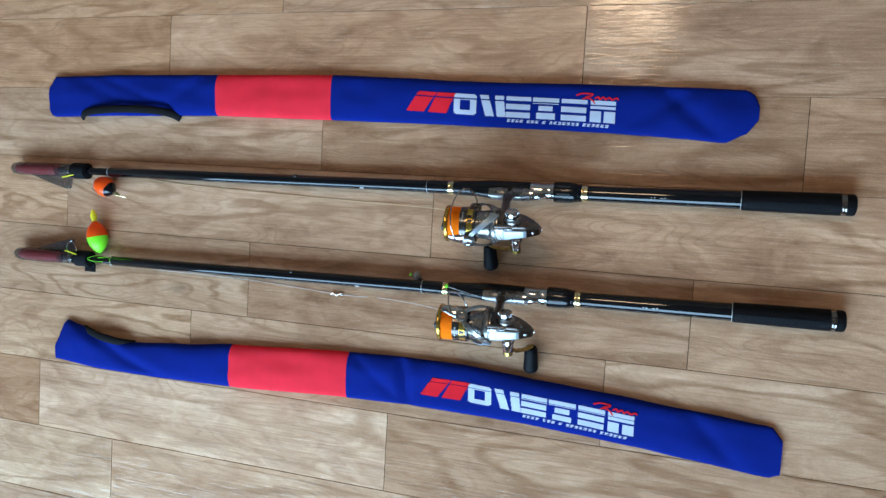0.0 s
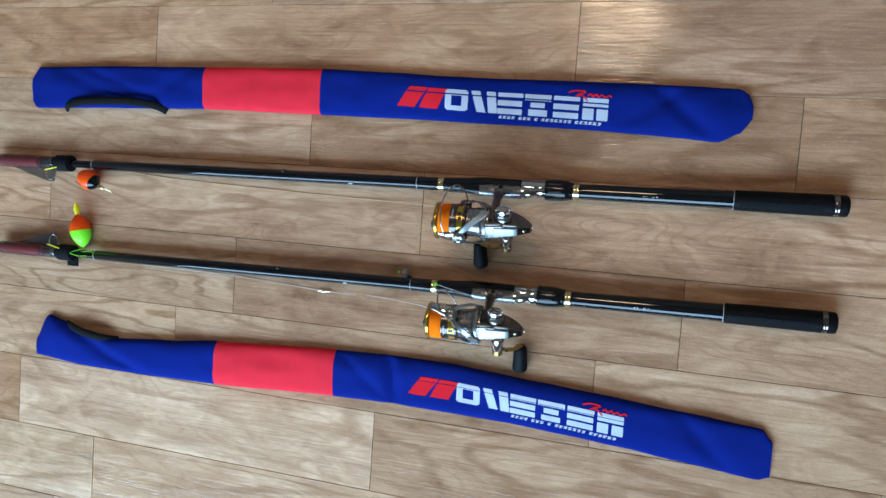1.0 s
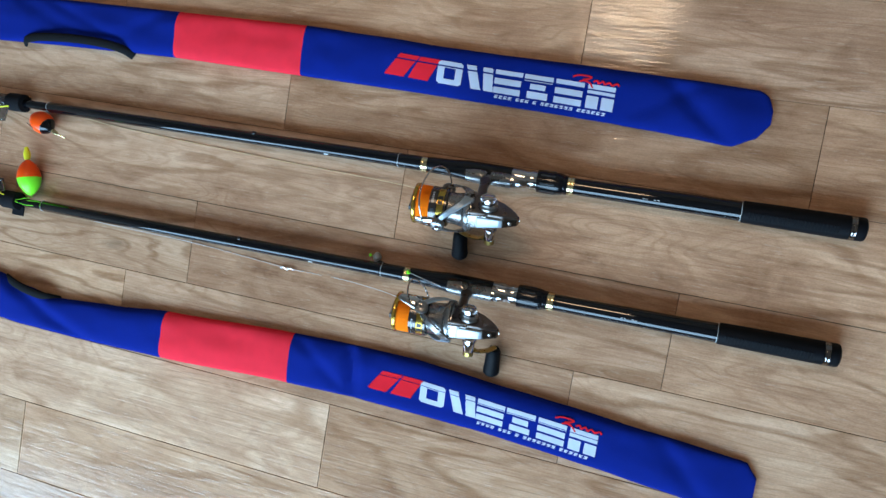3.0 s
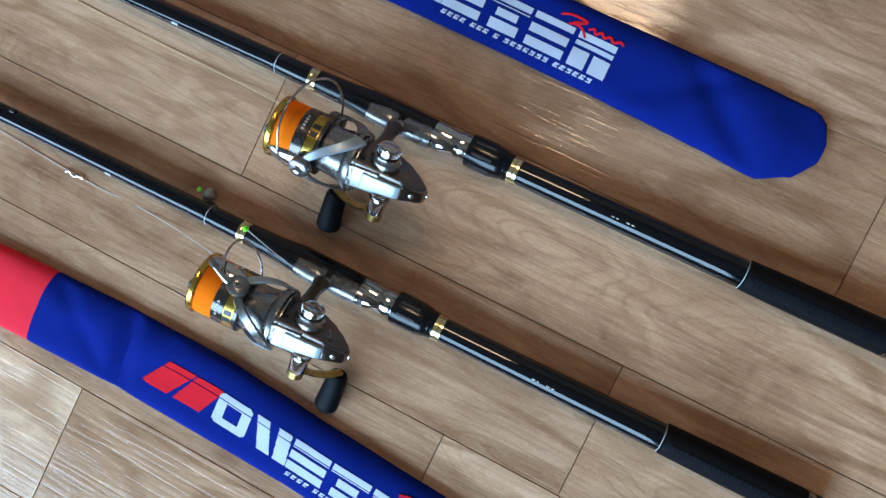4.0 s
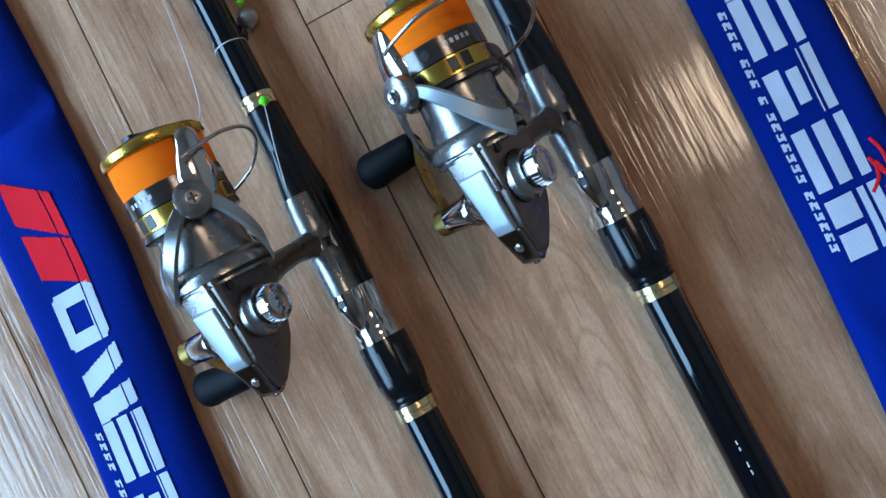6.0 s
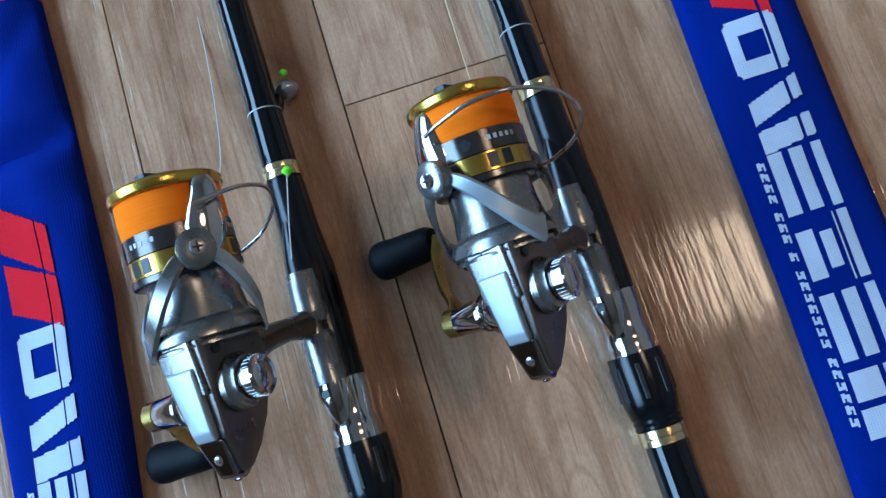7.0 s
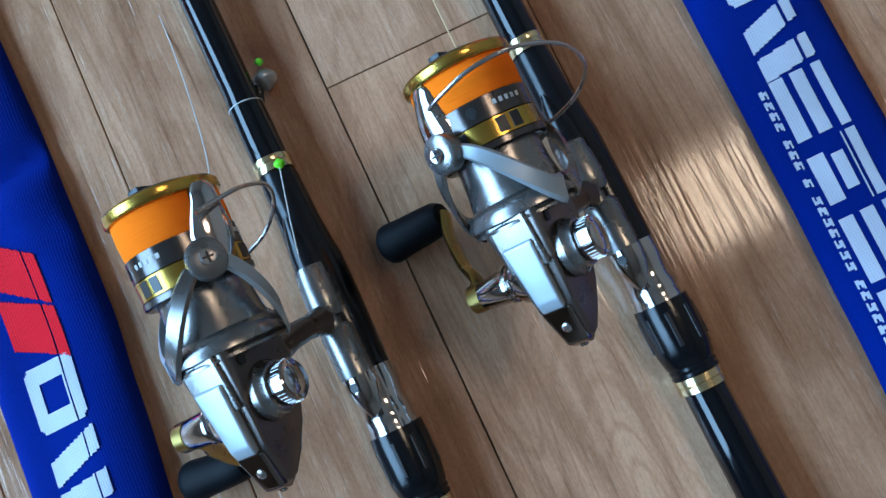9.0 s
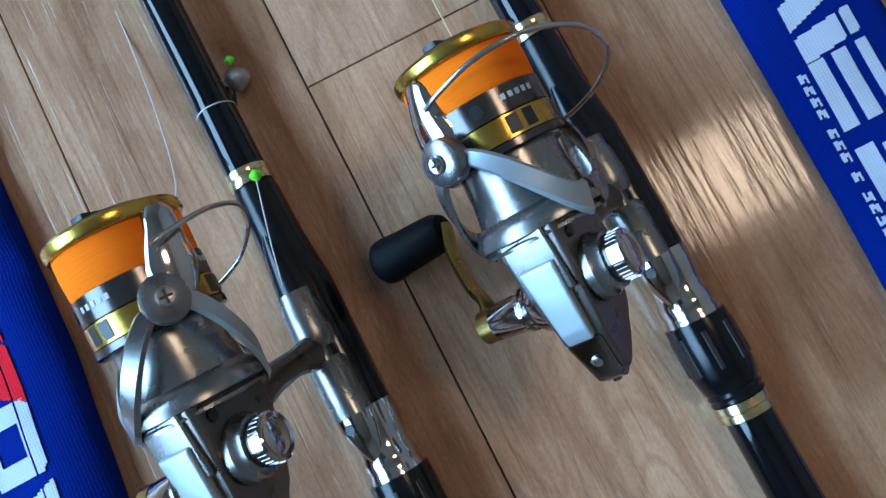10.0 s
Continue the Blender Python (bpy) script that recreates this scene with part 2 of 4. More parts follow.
def tube(points, r, seg=10, flat=1.0, up=(0, 0, 1), ends=None):
    """A round or flattened bar along points; r a radius or one for each end."""
    pts = [Vector(p) for p in points]
    rings = []
    for i, p in enumerate(pts):
        way = (pts[min(i + 1, len(pts) - 1)] - pts[max(i - 1, 0)]).normalized()
        side = way.cross(Vector(up))
        side = side.normalized() if side.length > 1e-4 else Vector((1, 0, 0))
        top = side.cross(way)
        f = i / max(1, len(pts) - 1)
        rr = r if isinstance(r, (int, float)) else r[0] + (r[1] - r[0]) * f
        rings.append([p + rr * (side * math.cos(2 * math.pi * k / seg) + top * flat * math.sin(2 * math.pi * k / seg)) for k in range(seg)])
    return loft(rings)


def block(x0, x1, y0, y1, z0, z1, bevel=0.0, segments=2):
    bm = bmesh.new()
    bmesh.ops.create_cube(bm, size=1)
    for v in bm.verts:
        v.co = ((x0 + x1) / 2 + v.co.x * (x1 - x0), (y0 + y1) / 2 + v.co.y * (y1 - y0), (z0 + z1) / 2 + v.co.z * (z1 - z0))
    if bevel:
        bmesh.ops.bevel(bm, geom=bm.edges[:], offset=bevel, segments=segments, profile=0.6, affect="EDGES")
    return bm


def prism(outline, z0, z1, bevel=0.0, taper=None):
    """An outline in x, y drawn out from z0 to z1; taper: x beyond which it narrows, and by how much at the far end."""
    bm = bmesh.new()
    rings = []
    xm = max(x for x, y in outline)
    for z in (z0, z1):
        ring = []
        for x, y in outline:
            k = 1.0
            if taper and x > taper[0]:
                k = 1 - (1 - taper[1]) * (x - taper[0]) / (xm - taper[0])
            zc = (z0 + z1) / 2
            ring.append(bm.verts.new((x, y, zc + (z - zc) * k)))
        rings.append(ring)
    n = len(outline)
    bm.faces.new(rings[0])
    bm.faces.new(rings[1])
    for i in range(n):
        j = (i + 1) % n
        bm.faces.new((rings[0][i], rings[0][j], rings[1][j], rings[1][i]))
    if bevel:
        bmesh.ops.recalc_face_normals(bm, faces=bm.faces)
        bmesh.ops.bevel(bm, geom=bm.edges[:], offset=bevel, segments=3, profile=0.6, affect="EDGES")
    return bm


def joined(*meshes):
    out = bmesh.new()
    for bm in meshes:
        me = bpy.data.meshes.new("piece")
        bm.to_mesh(me)
        bm.free()
        out.from_mesh(me)
        bpy.data.meshes.remove(me)
    return out


def moved(bm, m):
    bm.transform(m)
    return bm


# ---- the room ----
# walls and ceiling are unseen, added to close the room and shape its light
X0, X1, Y0, Y1, TOP = -2.70, 2.05, -1.95, 2.0, 2.4
floor = part("floor", block(X0 - 0.12, X1 + 0.12, Y0 - 0.12, Y1 + 0.12, -0.10, -0.0045), JOINT, label="warm grey-brown oak plank vinyl floor with dark joints", smooth=False)
tagged(floor, category="floor", kind="structure")
tagged(part("ceiling", block(X0 - 0.12, X1 + 0.12, Y0 - 0.12, Y1 + 0.12, TOP, TOP + 0.1), CEIL, label="unseen papered ceiling, darkened to dim its reflections", smooth=False), category="ceiling", kind="structure")
tagged(part("wall_north", block(X0, X1, Y1, Y1 + 0.12, -0.0045, TOP), WALL, label="unseen papered wall, darkened to dim its reflections", smooth=False), category="wall", kind="structure")
tagged(part("wall_west", block(X0 - 0.12, X0, Y0 - 0.12, Y1 + 0.12, -0.0045, TOP), WALL, label="unseen papered wall, darkened to dim its reflections", smooth=False), category="wall", kind="structure")
tagged(part("wall_east", block(X1, X1 + 0.12, Y0 - 0.12, Y1 + 0.12, -0.0045, TOP), WALL, label="unseen papered wall, darkened to dim its reflections", smooth=False), category="wall", kind="structure")
WX0, WX1, WZ0, WZ1 = -2.62, 0.90, 0.58, 2.06
wall_south = part("wall_south", joined(
    block(X0, WX0, Y0 - 0.12, Y0, -0.0045, TOP), block(WX1, X1, Y0 - 0.12, Y0, -0.0045, TOP),
    block(WX0, WX1, Y0 - 0.12, Y0, -0.0045, WZ0), block(WX0, WX1, Y0 - 0.12, Y0, WZ1, TOP)), WALL, label="unseen darkened papered wall with a wide window opening", smooth=False)
tagged(wall_south, category="wall", kind="structure")
window = thing("window_1", pose(0, 0, 0), "wide white sliding window letting in daylight", "window", kind="structure")
fy0, fy1 = Y0 - 0.10, Y0 - 0.04
part("window_frame", joined(block(WX0, WX1, fy0, fy1, WZ0, WZ0 + 0.05), block(WX0, WX1, fy0, fy1, WZ1 - 0.05, WZ1),
     block(WX0, WX0 + 0.05, fy0, fy1, WZ0 + 0.05, WZ1 - 0.05), block(WX1 - 0.05, WX1, fy0, fy1, WZ0 + 0.05, WZ1 - 0.05),
     block(-0.89, -0.83, fy0, fy1, WZ0 + 0.05, WZ1 - 0.05)), PVC, window, smooth=False)
part("window_sill", block(WX0, WX1, Y0 - 0.04, Y0 + 0.03, WZ0 - 0.025, WZ0 - 0.001, 0.004), PVC, window, smooth=False)
for a, b in ((WX0 + 0.05, -0.89), (-0.83, WX1 - 0.05)):
    pane = part("pane", block(a, b, fy0 + 0.028, fy0 + 0.034, WZ0 + 0.05, WZ1 - 0.05), GLASS, window, smooth=False)
    pane.visible_shadow = False

# ceiling lamp whose glare lies on the boards
LX, LY = 0.03, 1.06
lamp = thing("ceiling_lamp", pose(LX, LY, TOP), "oblong white ceiling lamp with a warm diffuser, switched on", "ceiling lamp")
part("housing", block(-0.20, 0.20, -0.25, 0.25, -0.05, -0.001, 0.006), PVC, lamp, smooth=False)
part("diffuser", block(-0.16, 0.16, -0.21, 0.21, -0.075, -0.051, 0.01), GLOW, lamp, smooth=False)


# ---- rod bags ----
def ease(table, x):
    """A smooth value between the rows of a small table."""
    xs = [r[0] for r in table]
    if x <= xs[0]:
        return table[0][1]
    for (a, va), (b, vb) in zip(table, table[1:]):
        if x <= b:
            f = (x - a) / (b - a)
            f = f * f * (3 - 2 * f) * 0.5 + f * 0.5
            return va + (vb - va) * f
    return table[-1][1]


class Bag:
    """A soft flat sleeve along x: its far and near edges, thickness and folds."""

    def __init__(self, far, near, thick, seed, folds):
        self.far, self.near, self.thick, self.seed, self.folds = far, near, thick, seed, folds

    def mid(self, x):
        return (ease(self.far, x) + ease(self.near, x)) / 2

    def half(self, x):
        return (ease(self.far, x) - ease(self.near, x)) / 2

    def point(self, x, a):
        """a: 0 the far edge, 90 the crown, 180 the near edge, 270 the underside (degrees)."""
        c, s = math.cos(radians(a)), math.sin(radians(a))
        h = self.half(x)
        y = self.mid(x) + h * (abs(c) ** 0.85) * (1 if c > 0 else -1)
        t = ease(self.thick, x)
        v = y - self.mid(x)
        if s >= 0:
            w = noise.noise(Vector((x * 9, v * 30, self.seed))) * 0.0034 + noise.noise(Vector((x * 24, v * 45, self.seed + 7))) * 0.0016
            for fx, fy, depth, width, slant in self.folds:
                w -= depth * math.exp(-(((x - fx) + slant * v) / width) ** 2)
            z = 0.0035 + t * (s ** 0.62) + w * s
        else:
            z = 0.0035 - 0.0030 * (abs(s) ** 0.5)
        return Vector((x, y, max(z, 0.0006)))

    def top(self, x, v):
        """The upper surface v metres from the middle line."""
        c = max(-0.999, min(0.999, v / self.half(x)))
        c = (abs(c) ** (1 / 0.85)) * (1 if c > 0 else -1)
        return self.point(x, math.degrees(math.acos(c)))

    def panel(self, x0, x1, step=0.006, ends=(None, None)):
        n = max(2, int(abs(x1 - x0) / step))
        seg = 40
        rings = [[self.point(x0 + (x1 - x0) * i / n, 360 * k / seg) for k in range(seg)] for i in range(n + 1)]
        return loft(rings)


def shape_fn(kind):
    """Plain block marks in a unit box: slanted bars, slabs and stripes."""
    def bar(u, v, a, b, c, d, lean=0.0):
        return a + lean * v <= u <= b + lean * v and c <= v <= d
    if kind == "slants":
        return lambda u, v: bar(u, v, -0.02, 0.40, 0, 1, 0.30) or bar(u, v, 0.50, 0.92, 0, 1, 0.22)
    if kind == "slab":
        return lambda u, v: bar(u, v, 0.04, 0.95, 0, 1) and abs(u - 0.5) + abs(v - 0.5) < 0.86 and not bar(u, v, 0.30, 0.70, 0.24, 0.72)
    if kind == "lean":
        return lambda u, v: bar(u, v, 0.28, 0.62, 0, 1, -0.26) or bar(u, v, 0.72, 1.06, 0, 1, -0.10)
    if kind == "stripes":
        return lambda u, v: bar(u, v, 0.02, 0.95, 0, 0.27) or bar(u, v, 0.02, 0.95, 0.38, 0.63) or bar(u, v, 0.02, 0.98, 0.74, 1)
    if kind == "stack":
        return lambda u, v: bar(u, v, 0.0, 0.98, 0.72, 1) or bar(u, v, 0.14, 0.84, 0.0, 0.28) or bar(u, v, 0.22, 0.76, 0.38, 0.62)
    return lambda u, v: bar(u, v, 0.04, 0.95, 0.60, 1) or bar(u, v, 0.04, 0.44, 0, 0.50) or bar(u, v, 0.56, 0.95, 0, 0.50)


def knit_mark(bag, fn, x0, x1, v0, v1, lean_v, lift=0.0006, cell=0.0009, slit=True):
    """Raised stitches, cell by cell, over the bag's upper face where fn holds."""
    bm = bmesh.new()
    grid = {}
    nu, nv = int(round((x1 - x0) / cell)), int(round((v1 - v0) / cell))

    def vert(i, j):
        if (i, j) not in grid:
            x = x0 + (x1 - x0) * i / nu
            p = bag.top(x, v0 + (v1 - v0) * j / nv + lean_v * (x - x0))
            grid[i, j] = bm.verts.new((p.x, p.y, p.z + lift))
        return grid[i, j]
    for i in range(-nu // 2, nu + nu // 2):
        for j in range(nv):
            u, v = (i + 0.5) / nu, (j + 0.5) / nv
            if slit and 0.755 < v < 0.795:
                continue
            if fn(u, v):
                bm.faces.new((vert(i, j), vert(i + 1, j), vert(i + 1, j + 1), vert(i, j + 1)))
    return bm


def rod_bag(bag, x0, x1, red, strap, mark, label):
    ob = thing("rod_bag", pose(0, 0, 0), label, "rod bag", "knitted rod bags on the floor")
    part("sleeve", bag.panel(x0, red[0]), BLUE, ob, "blue knitted open end of the sleeve")
    part("band", bag.panel(red[0], red[1]), RED, ob, "bright red knitted band")
    part("sleeve", bag.panel(red[1], x1), BLUE, ob, "blue knitted closed end of the sleeve")
    # a carrying loop of black webbing at the edge
    part("strap", tube(spline(strap, 10), 0.0062, 10, 0.45), WEBBING, ob, "black webbing carrying loop")
    mx0, first, w, v0, v1, lean = mark
    for i, kind in enumerate(("slants", "slab", "lean", "stripes", "stack", "stripes", "blocks")):
        a = mx0 + (first + w * (i - 1) if i else 0.0)
        b = a + (w * 0.96 if i else first * 0.93)
        dv = lean * (a - mx0)
        part("mark", knit_mark(bag, shape_fn(kind), a, b, v0 + dv, v1 + dv, lean), PRINT_RED if i == 0 else WHITE, ob, "red knitted block mark" if i == 0 else "white knitted block mark")
    # the small line below: uneven bars
    rnd = random.Random(5)
    cuts, x = [], mx0 + first + w * 2.08
    for count in (4, 3, 1, 7, 6):
        for k in range(count):
            cuts.append((x, x + w * 0.135))
            x += w * 0.155
        x += w * 0.10
    for a, b in cuts:
        dv = lean * (a - mx0)
        gap = rnd.choice((0.3, 0.45, 0.6))
        part("small_bar", knit_mark(bag, lambda u, v, g=gap: 0.22 * v <= u <= 0.74 + 0.22 * v and not (abs(v - g) < 0.13 and (u > 0.42 if g > 0.4 else u < 0.45)), a, b, v0 - 0.0060 + dv, v0 - 0.0024 + dv, lean, slit=False, cell=0.0008), WHITE, ob)
    # the red flourish above the last marks
    def stroke(pts, r):
        way = []
        for q in spline([(mx0 + first + w * (a - 1.1), v, 0) for a, v in pts], 8):
            p = bag.top(q.x, q.y + lean * (q.x - mx0))
            way.append((p.x, p.y, p.z + 0.0006))
        return tube(way, r, 6, 0.35)
    part("flourish", joined(
        stroke([(5.62, v1 + 0.0055), (5.85, v1 + 0.0085), (6.2, v1 + 0.0080), (6.05, v1 + 0.004), (5.85, v1 + 0.0010)], 0.0010),
        stroke([(6.15, v1 + 0.0060), (5.95, v1 + 0.0035), (6.15, v1 + 0.0015), (6.30, v1 - 0.004)], 0.0010),
        stroke([(6.28, v1 + 0.003), (6.40, v1 + 0.005), (6.46, v1 + 0.002), (6.58, v1 + 0.0048), (6.66, v1 + 0.002), (6.78, v1 + 0.0045), (6.88, v1 + 0.002), (7.02, v1 + 0.0045), (7.1, v1 + 0.0025)], 0.0011)), PRINT_RED, ob, "red scribbled flourish")
    return ob


bag_far = Bag([(-0.698, 0.236), (-0.686, 0.2525), (-0.538, 0.2560), (-0.364, 0.2568), (-0.167, 0.2575), (-0.052, 0.2540), (0.032, 0.2500), (0.112, 0.2482), (0.188, 0.2475), (0.261, 0.2460), (0.331, 0.2445), (0.406, 0.242), (0.416, 0.235), (0.4215, 0.222)],
              [(-0.698, 0.196), (-0.690, 0.1855), (-0.535, 0.1900), (-0.363, 0.1935), (-0.165, 0.1915), (-0.091, 0.1905), (-0.005, 0.1895), (0.077, 0.1875), (0.155, 0.1862), (0.230, 0.1840), (0.288, 0.1815), (0.337, 0.1790), (0.384, 0.1755), (0.410, 0.188), (0.4215, 0.205)],
              [(-0.698, 0.004), (-0.64, 0.010), (-0.4, 0.012), (0.0, 0.011), (0.36, 0.012), (0.4215, 0.004)], 3.0,
              [(-0.57, 0, 0.0032, 0.026, 2.0), (-0.51, 0, 0.0028, 0.020, 2.4), (-0.43, 0, 0.0030, 0.022, -1.6), (0.34, 0, 0.0045, 0.016, 1.2), (0.30, 0, 0.003, 0.014, -1.5)])
rod_bag(bag_far, -0.698, 0.4215, (-0.3615, -0.1640),
        [(-0.628, 0.186, 0.004), (-0.617, 0.191, 0.012), (-0.595, 0.1955, 0.0165), (-0.560, 0.1985, 0.0180), (-0.520, 0.2000, 0.0182), (-0.480, 0.1990, 0.0180), (-0.455, 0.1965, 0.0160), (-0.440, 0.1925, 0.010), (-0.432, 0.1875, 0.004)],
        (-0.043, 0.0685, 0.0376, -0.0145, 0.0135, -0.017), "blue knitted rod bag with a red band and black strap")
bag_near = Bag([(-0.672, -0.200), (-0.650, -0.158), (-0.622, -0.1650), (-0.575, -0.1755), (-0.518, -0.1825), (-0.409, -0.1735), (-0.320, -0.1632), (-0.116, -0.1510), (-0.037, -0.1482), (0.061, -0.1480), (0.102, -0.1510), (0.182, -0.1565), (0.258, -0.1610), (0.367, -0.1690), (0.468, -0.1760), (0.4815, -0.192)],
               [(-0.672, -0.2290), (-0.573, -0.2345), (-0.460, -0.2342), (-0.320, -0.2308), (-0.118, -0.2200), (-0.020, -0.2172), (0.066, -0.2178), (0.147, -0.2190), (0.226, -0.2230), (0.300, -0.2275), (0.372, -0.2335), (0.468, -0.2415), (0.4815, -0.236)],
               [(-0.672, 0.005), (-0.62, 0.014), (-0.4, 0.015), (-0.05, 0.012), (0.1, 0.012), (0.40, 0.011), (0.4815, 0.004)], 11.0,
               [(-0.026, 0, 0.0100, 0.009, 0.15), (0.002, 0, 0.004, 0.007, -0.4), (-0.52, 0, 0.005, 0.025, 2.5), (-0.07, 0, 0.003, 0.012, 1.2), (0.40, 0, 0.003, 0.015, 1.0)])
rod_bag(bag_near, -0.672, 0.4815, (-0.3180, -0.1165),
        [(-0.612, -0.1700, 0.004), (-0.585, -0.1735, 0.015), (-0.560, -0.1790, 0.016), (-0.530, -0.1830, 0.013), (-0.508, -0.185, 0.004)],
        (0.0015, 0.0695, 0.0389, -0.0140, 0.0130, -0.006), "blue knitted rod bag, rumpled, with a red band and white marks")


# ---- rods ----
def fishing_rod(m, flap, ring, phi, label):
    ob = thing("fishing_rod", m, label, "fishing rod", "telescopic rods on the floor")

    def tip(bm):
        """Sets a piece of the folded tip end off from the blank's end ring."""
        for v in bm.verts:
            v.co.x = ring + (v.co.x + 0.558) * 0.96
        return bm
    c, s = math.cos(radians(phi)), math.sin(radians(phi))
    turn = Matrix(((1, 0, 0, 0), (0, -c, -s, 0), (0, s, -c, 0), (0, 0, 0, 1)))
    part("blank", lathe([(ring, 0.0074), (ring + 0.001, 0.0080), (-0.30, 0.0083), (-0.012, 0.0088), (-0.011, 0.0092), (0.024, 0.0094)]), BLANK, ob, "glossy black lacquered blank")
    part("tip_section", tip(lathe([(-0.606, 0.0052), (-0.605, 0.0060), (-0.556, 0.0062)])), BLANK, ob)
    part("thin_ring", lathe([(ring, 0.0080), (ring + 0.0001, 0.0082), (ring + 0.0007, 0.0082), (ring + 0.0008, 0.0080)]), PRINT, ob, "thin pale ring")
    part("thin_ring", lathe([(-0.0078, 0.0092), (-0.0077, 0.0094), (-0.0072, 0.0094), (-0.0071, 0.0092)]), PRINT, ob, "thin pale ring")
    part("gold_ring", lathe([(0.024, 0.0094), (0.0242, 0.0103), (0.027, 0.0104), (0.0275, 0.0101), (0.028, 0.0104), (0.0318, 0.0105), (0.032, 0.0095)]), GOLD, ob, "polished gold ring")
    # reel seat: slim neck swelling to the fixed hood
    part("reel_seat", lathe([(0.032, 0.0094), (0.036, 0.0100), (0.060, 0.0106), (0.075, 0.0118), (0.082, 0.0126), (0.110, 0.0124), (0.1405, 0.0118)]), SEAT, ob, "glossy black reel seat")
    part("fixed_hood", moved(lathe([(0.056, 0.0030), (0.066, 0.0056), (0.077, 0.0076), (0.0875, 0.0086), (0.0905, 0.0090), (0.0910, 0.0070)], 0.0075), turn), SEAT, ob)
    part("chrome_hood", lathe([(0.1405, 0.0108), (0.1410, 0.0122), (0.150, 0.0122), (0.155, 0.0114), (0.160, 0.0110), (0.163, 0.0120), (0.166, 0.0122), (0.168, 0.0116), (0.170, 0.0122), (0.174, 0.0122)]), CHROME, ob, "mirror chrome sliding hood")
    part("hood_scoop", moved(lathe([(0.1412, 0.0040), (0.1415, 0.0088), (0.149, 0.0084), (0.157, 0.0058), (0.163, 0.0030)], 0.0085), turn), CHROME, ob)
    part("hood_slot", lathe_z([(0.0, 0.0001), (0.0006, 0.0023), (0.0008, 0.0001)], 0.0, 0.0, 20), BLACK, ob).matrix_local = turn @ Matrix.Translation((0.1465, 0.0168, 0)) @ Euler((radians(-90), 0, 0)).to_matrix().to_4x4()
    part("locking_nut", lathe([(0.172, 0.0120), (0.1722, 0.0136), (0.180, 0.0139), (0.196, 0.0134), (0.203, 0.0122), (0.204, 0.0114), (0.2055, 0.0120), (0.207, 0.0114), (0.2085, 0.0120), (0.209, 0.0110)]), SEAT, ob, "black locking nut with moulded slots")
    for k in range(8):
        a = 2 * math.pi * k / 8 + 0.2
        part("nut_slot", moved(block(0.177, 0.194, -0.0011, 0.0011, 0.0133, 0.0142, 0.0004), Euler((a, 0, 0)).to_matrix().to_4x4()), BLACK, ob, smooth=False)
    part("gold_ring", lathe([(0.209, 0.0105), (0.2092, 0.0116), (0.2125, 0.0117), (0.2130, 0.0113), (0.2135, 0.0117), (0.2165, 0.0117), (0.217, 0.0105)]), GOLD, ob, "polished gold ring")
    part("handle_blank", lathe([(0.217, 0.0102), (0.30, 0.0107), (0.4045, 0.0113)]), BLANK, ob, "glossy black lacquered handle section")
    part("thin_ring", lathe([(0.4044, 0.0113), (0.4045, 0.0116), (0.4050, 0.0116), (0.4051, 0.0113)]), PRINT, ob, "thin pale ring")
    part("grip", lathe([(0.4058, 0.0112), (0.4064, 0.0124), (0.43, 0.0128), (0.50, 0.0133), (0.5155, 0.0133)]), RUBBER, ob, "black textured rubber butt grip")
    for k in range(26):
        part("grip_rib", moved(block(0.4125 + k * 0.0036, 0.4143 + k * 0.0036, -0.0042, 0.0042, 0.0122 + k * 0.00003, 0.0131 + k * 0.00003, 0.0003), Euler((radians(18), 0, 0)).to_matrix().to_4x4()), RUBBER, ob, smooth=False)
    part("butt_ring", lathe([(0.5155, 0.0130), (0.5157, 0.0136), (0.5168, 0.0134), (0.5172, 0.0137), (0.5192, 0.0137), (0.5196, 0.0134), (0.5215, 0.0136), (0.522, 0.0130)]), CHROME_DARK, ob, "chrome butt ring")
    part("butt_cap", lathe([(0.522, 0.0131), (0.529, 0.0131), (0.5315, 0.0122), (0.533, 0.0090), (0.5333, 0.0)]), RUBBER, ob)
    # faint lettering as bars on the handle and blank
    for x, w in ((0.297, 0.0025), (0.3008, 0.002), (0.309, 0.003), (0.3135, 0.0025)):
        part("print_bar", moved(block(x, x + w, -0.0004, 0.0004, 0.01070, 0.01084), Euler((radians(12), 0, 0)).to_matrix().to_4x4()), PRINT, ob, smooth=False)
    part("label_bar", moved(block(-0.111, -0.105, -0.0012, 0.0012, 0.0084, 0.0089), Euler((radians(50), 0, 0)).to_matrix().to_4x4()), PRINT, ob, "small pale label", smooth=False)
    part("line_keeper", moved(lathe([(-0.2195, 0.002), (-0.219, 0.0028), (-0.215, 0.0028), (-0.2145, 0.002)], 0.0082, 12), Euler((radians(38), 0, 0)).to_matrix().to_4x4()), BLACK, ob)
    # tip cover with the folded tips and guides inside
    part("tip_cover", tip(lathe([(-0.775, 0.0), (-0.774, 0.0045), (-0.768, 0.0090), (-0.755, 0.0108), (-0.70, 0.0112), (-0.640, 0.0104)])), SMOKE, ob, "smoky clear plastic tip cover")
    part("tip", tip(lathe([(-0.766, 0.0030), (-0.760, 0.0080), (-0.740, 0.0096), (-0.700, 0.0098), (-0.672, 0.0092)])), RED_TIP, ob, "dark red rod tips seen through the cover")
    part("inner_tube", tip(lathe([(-0.668, 0.0050), (-0.606, 0.0050)])), SMOKE, ob)
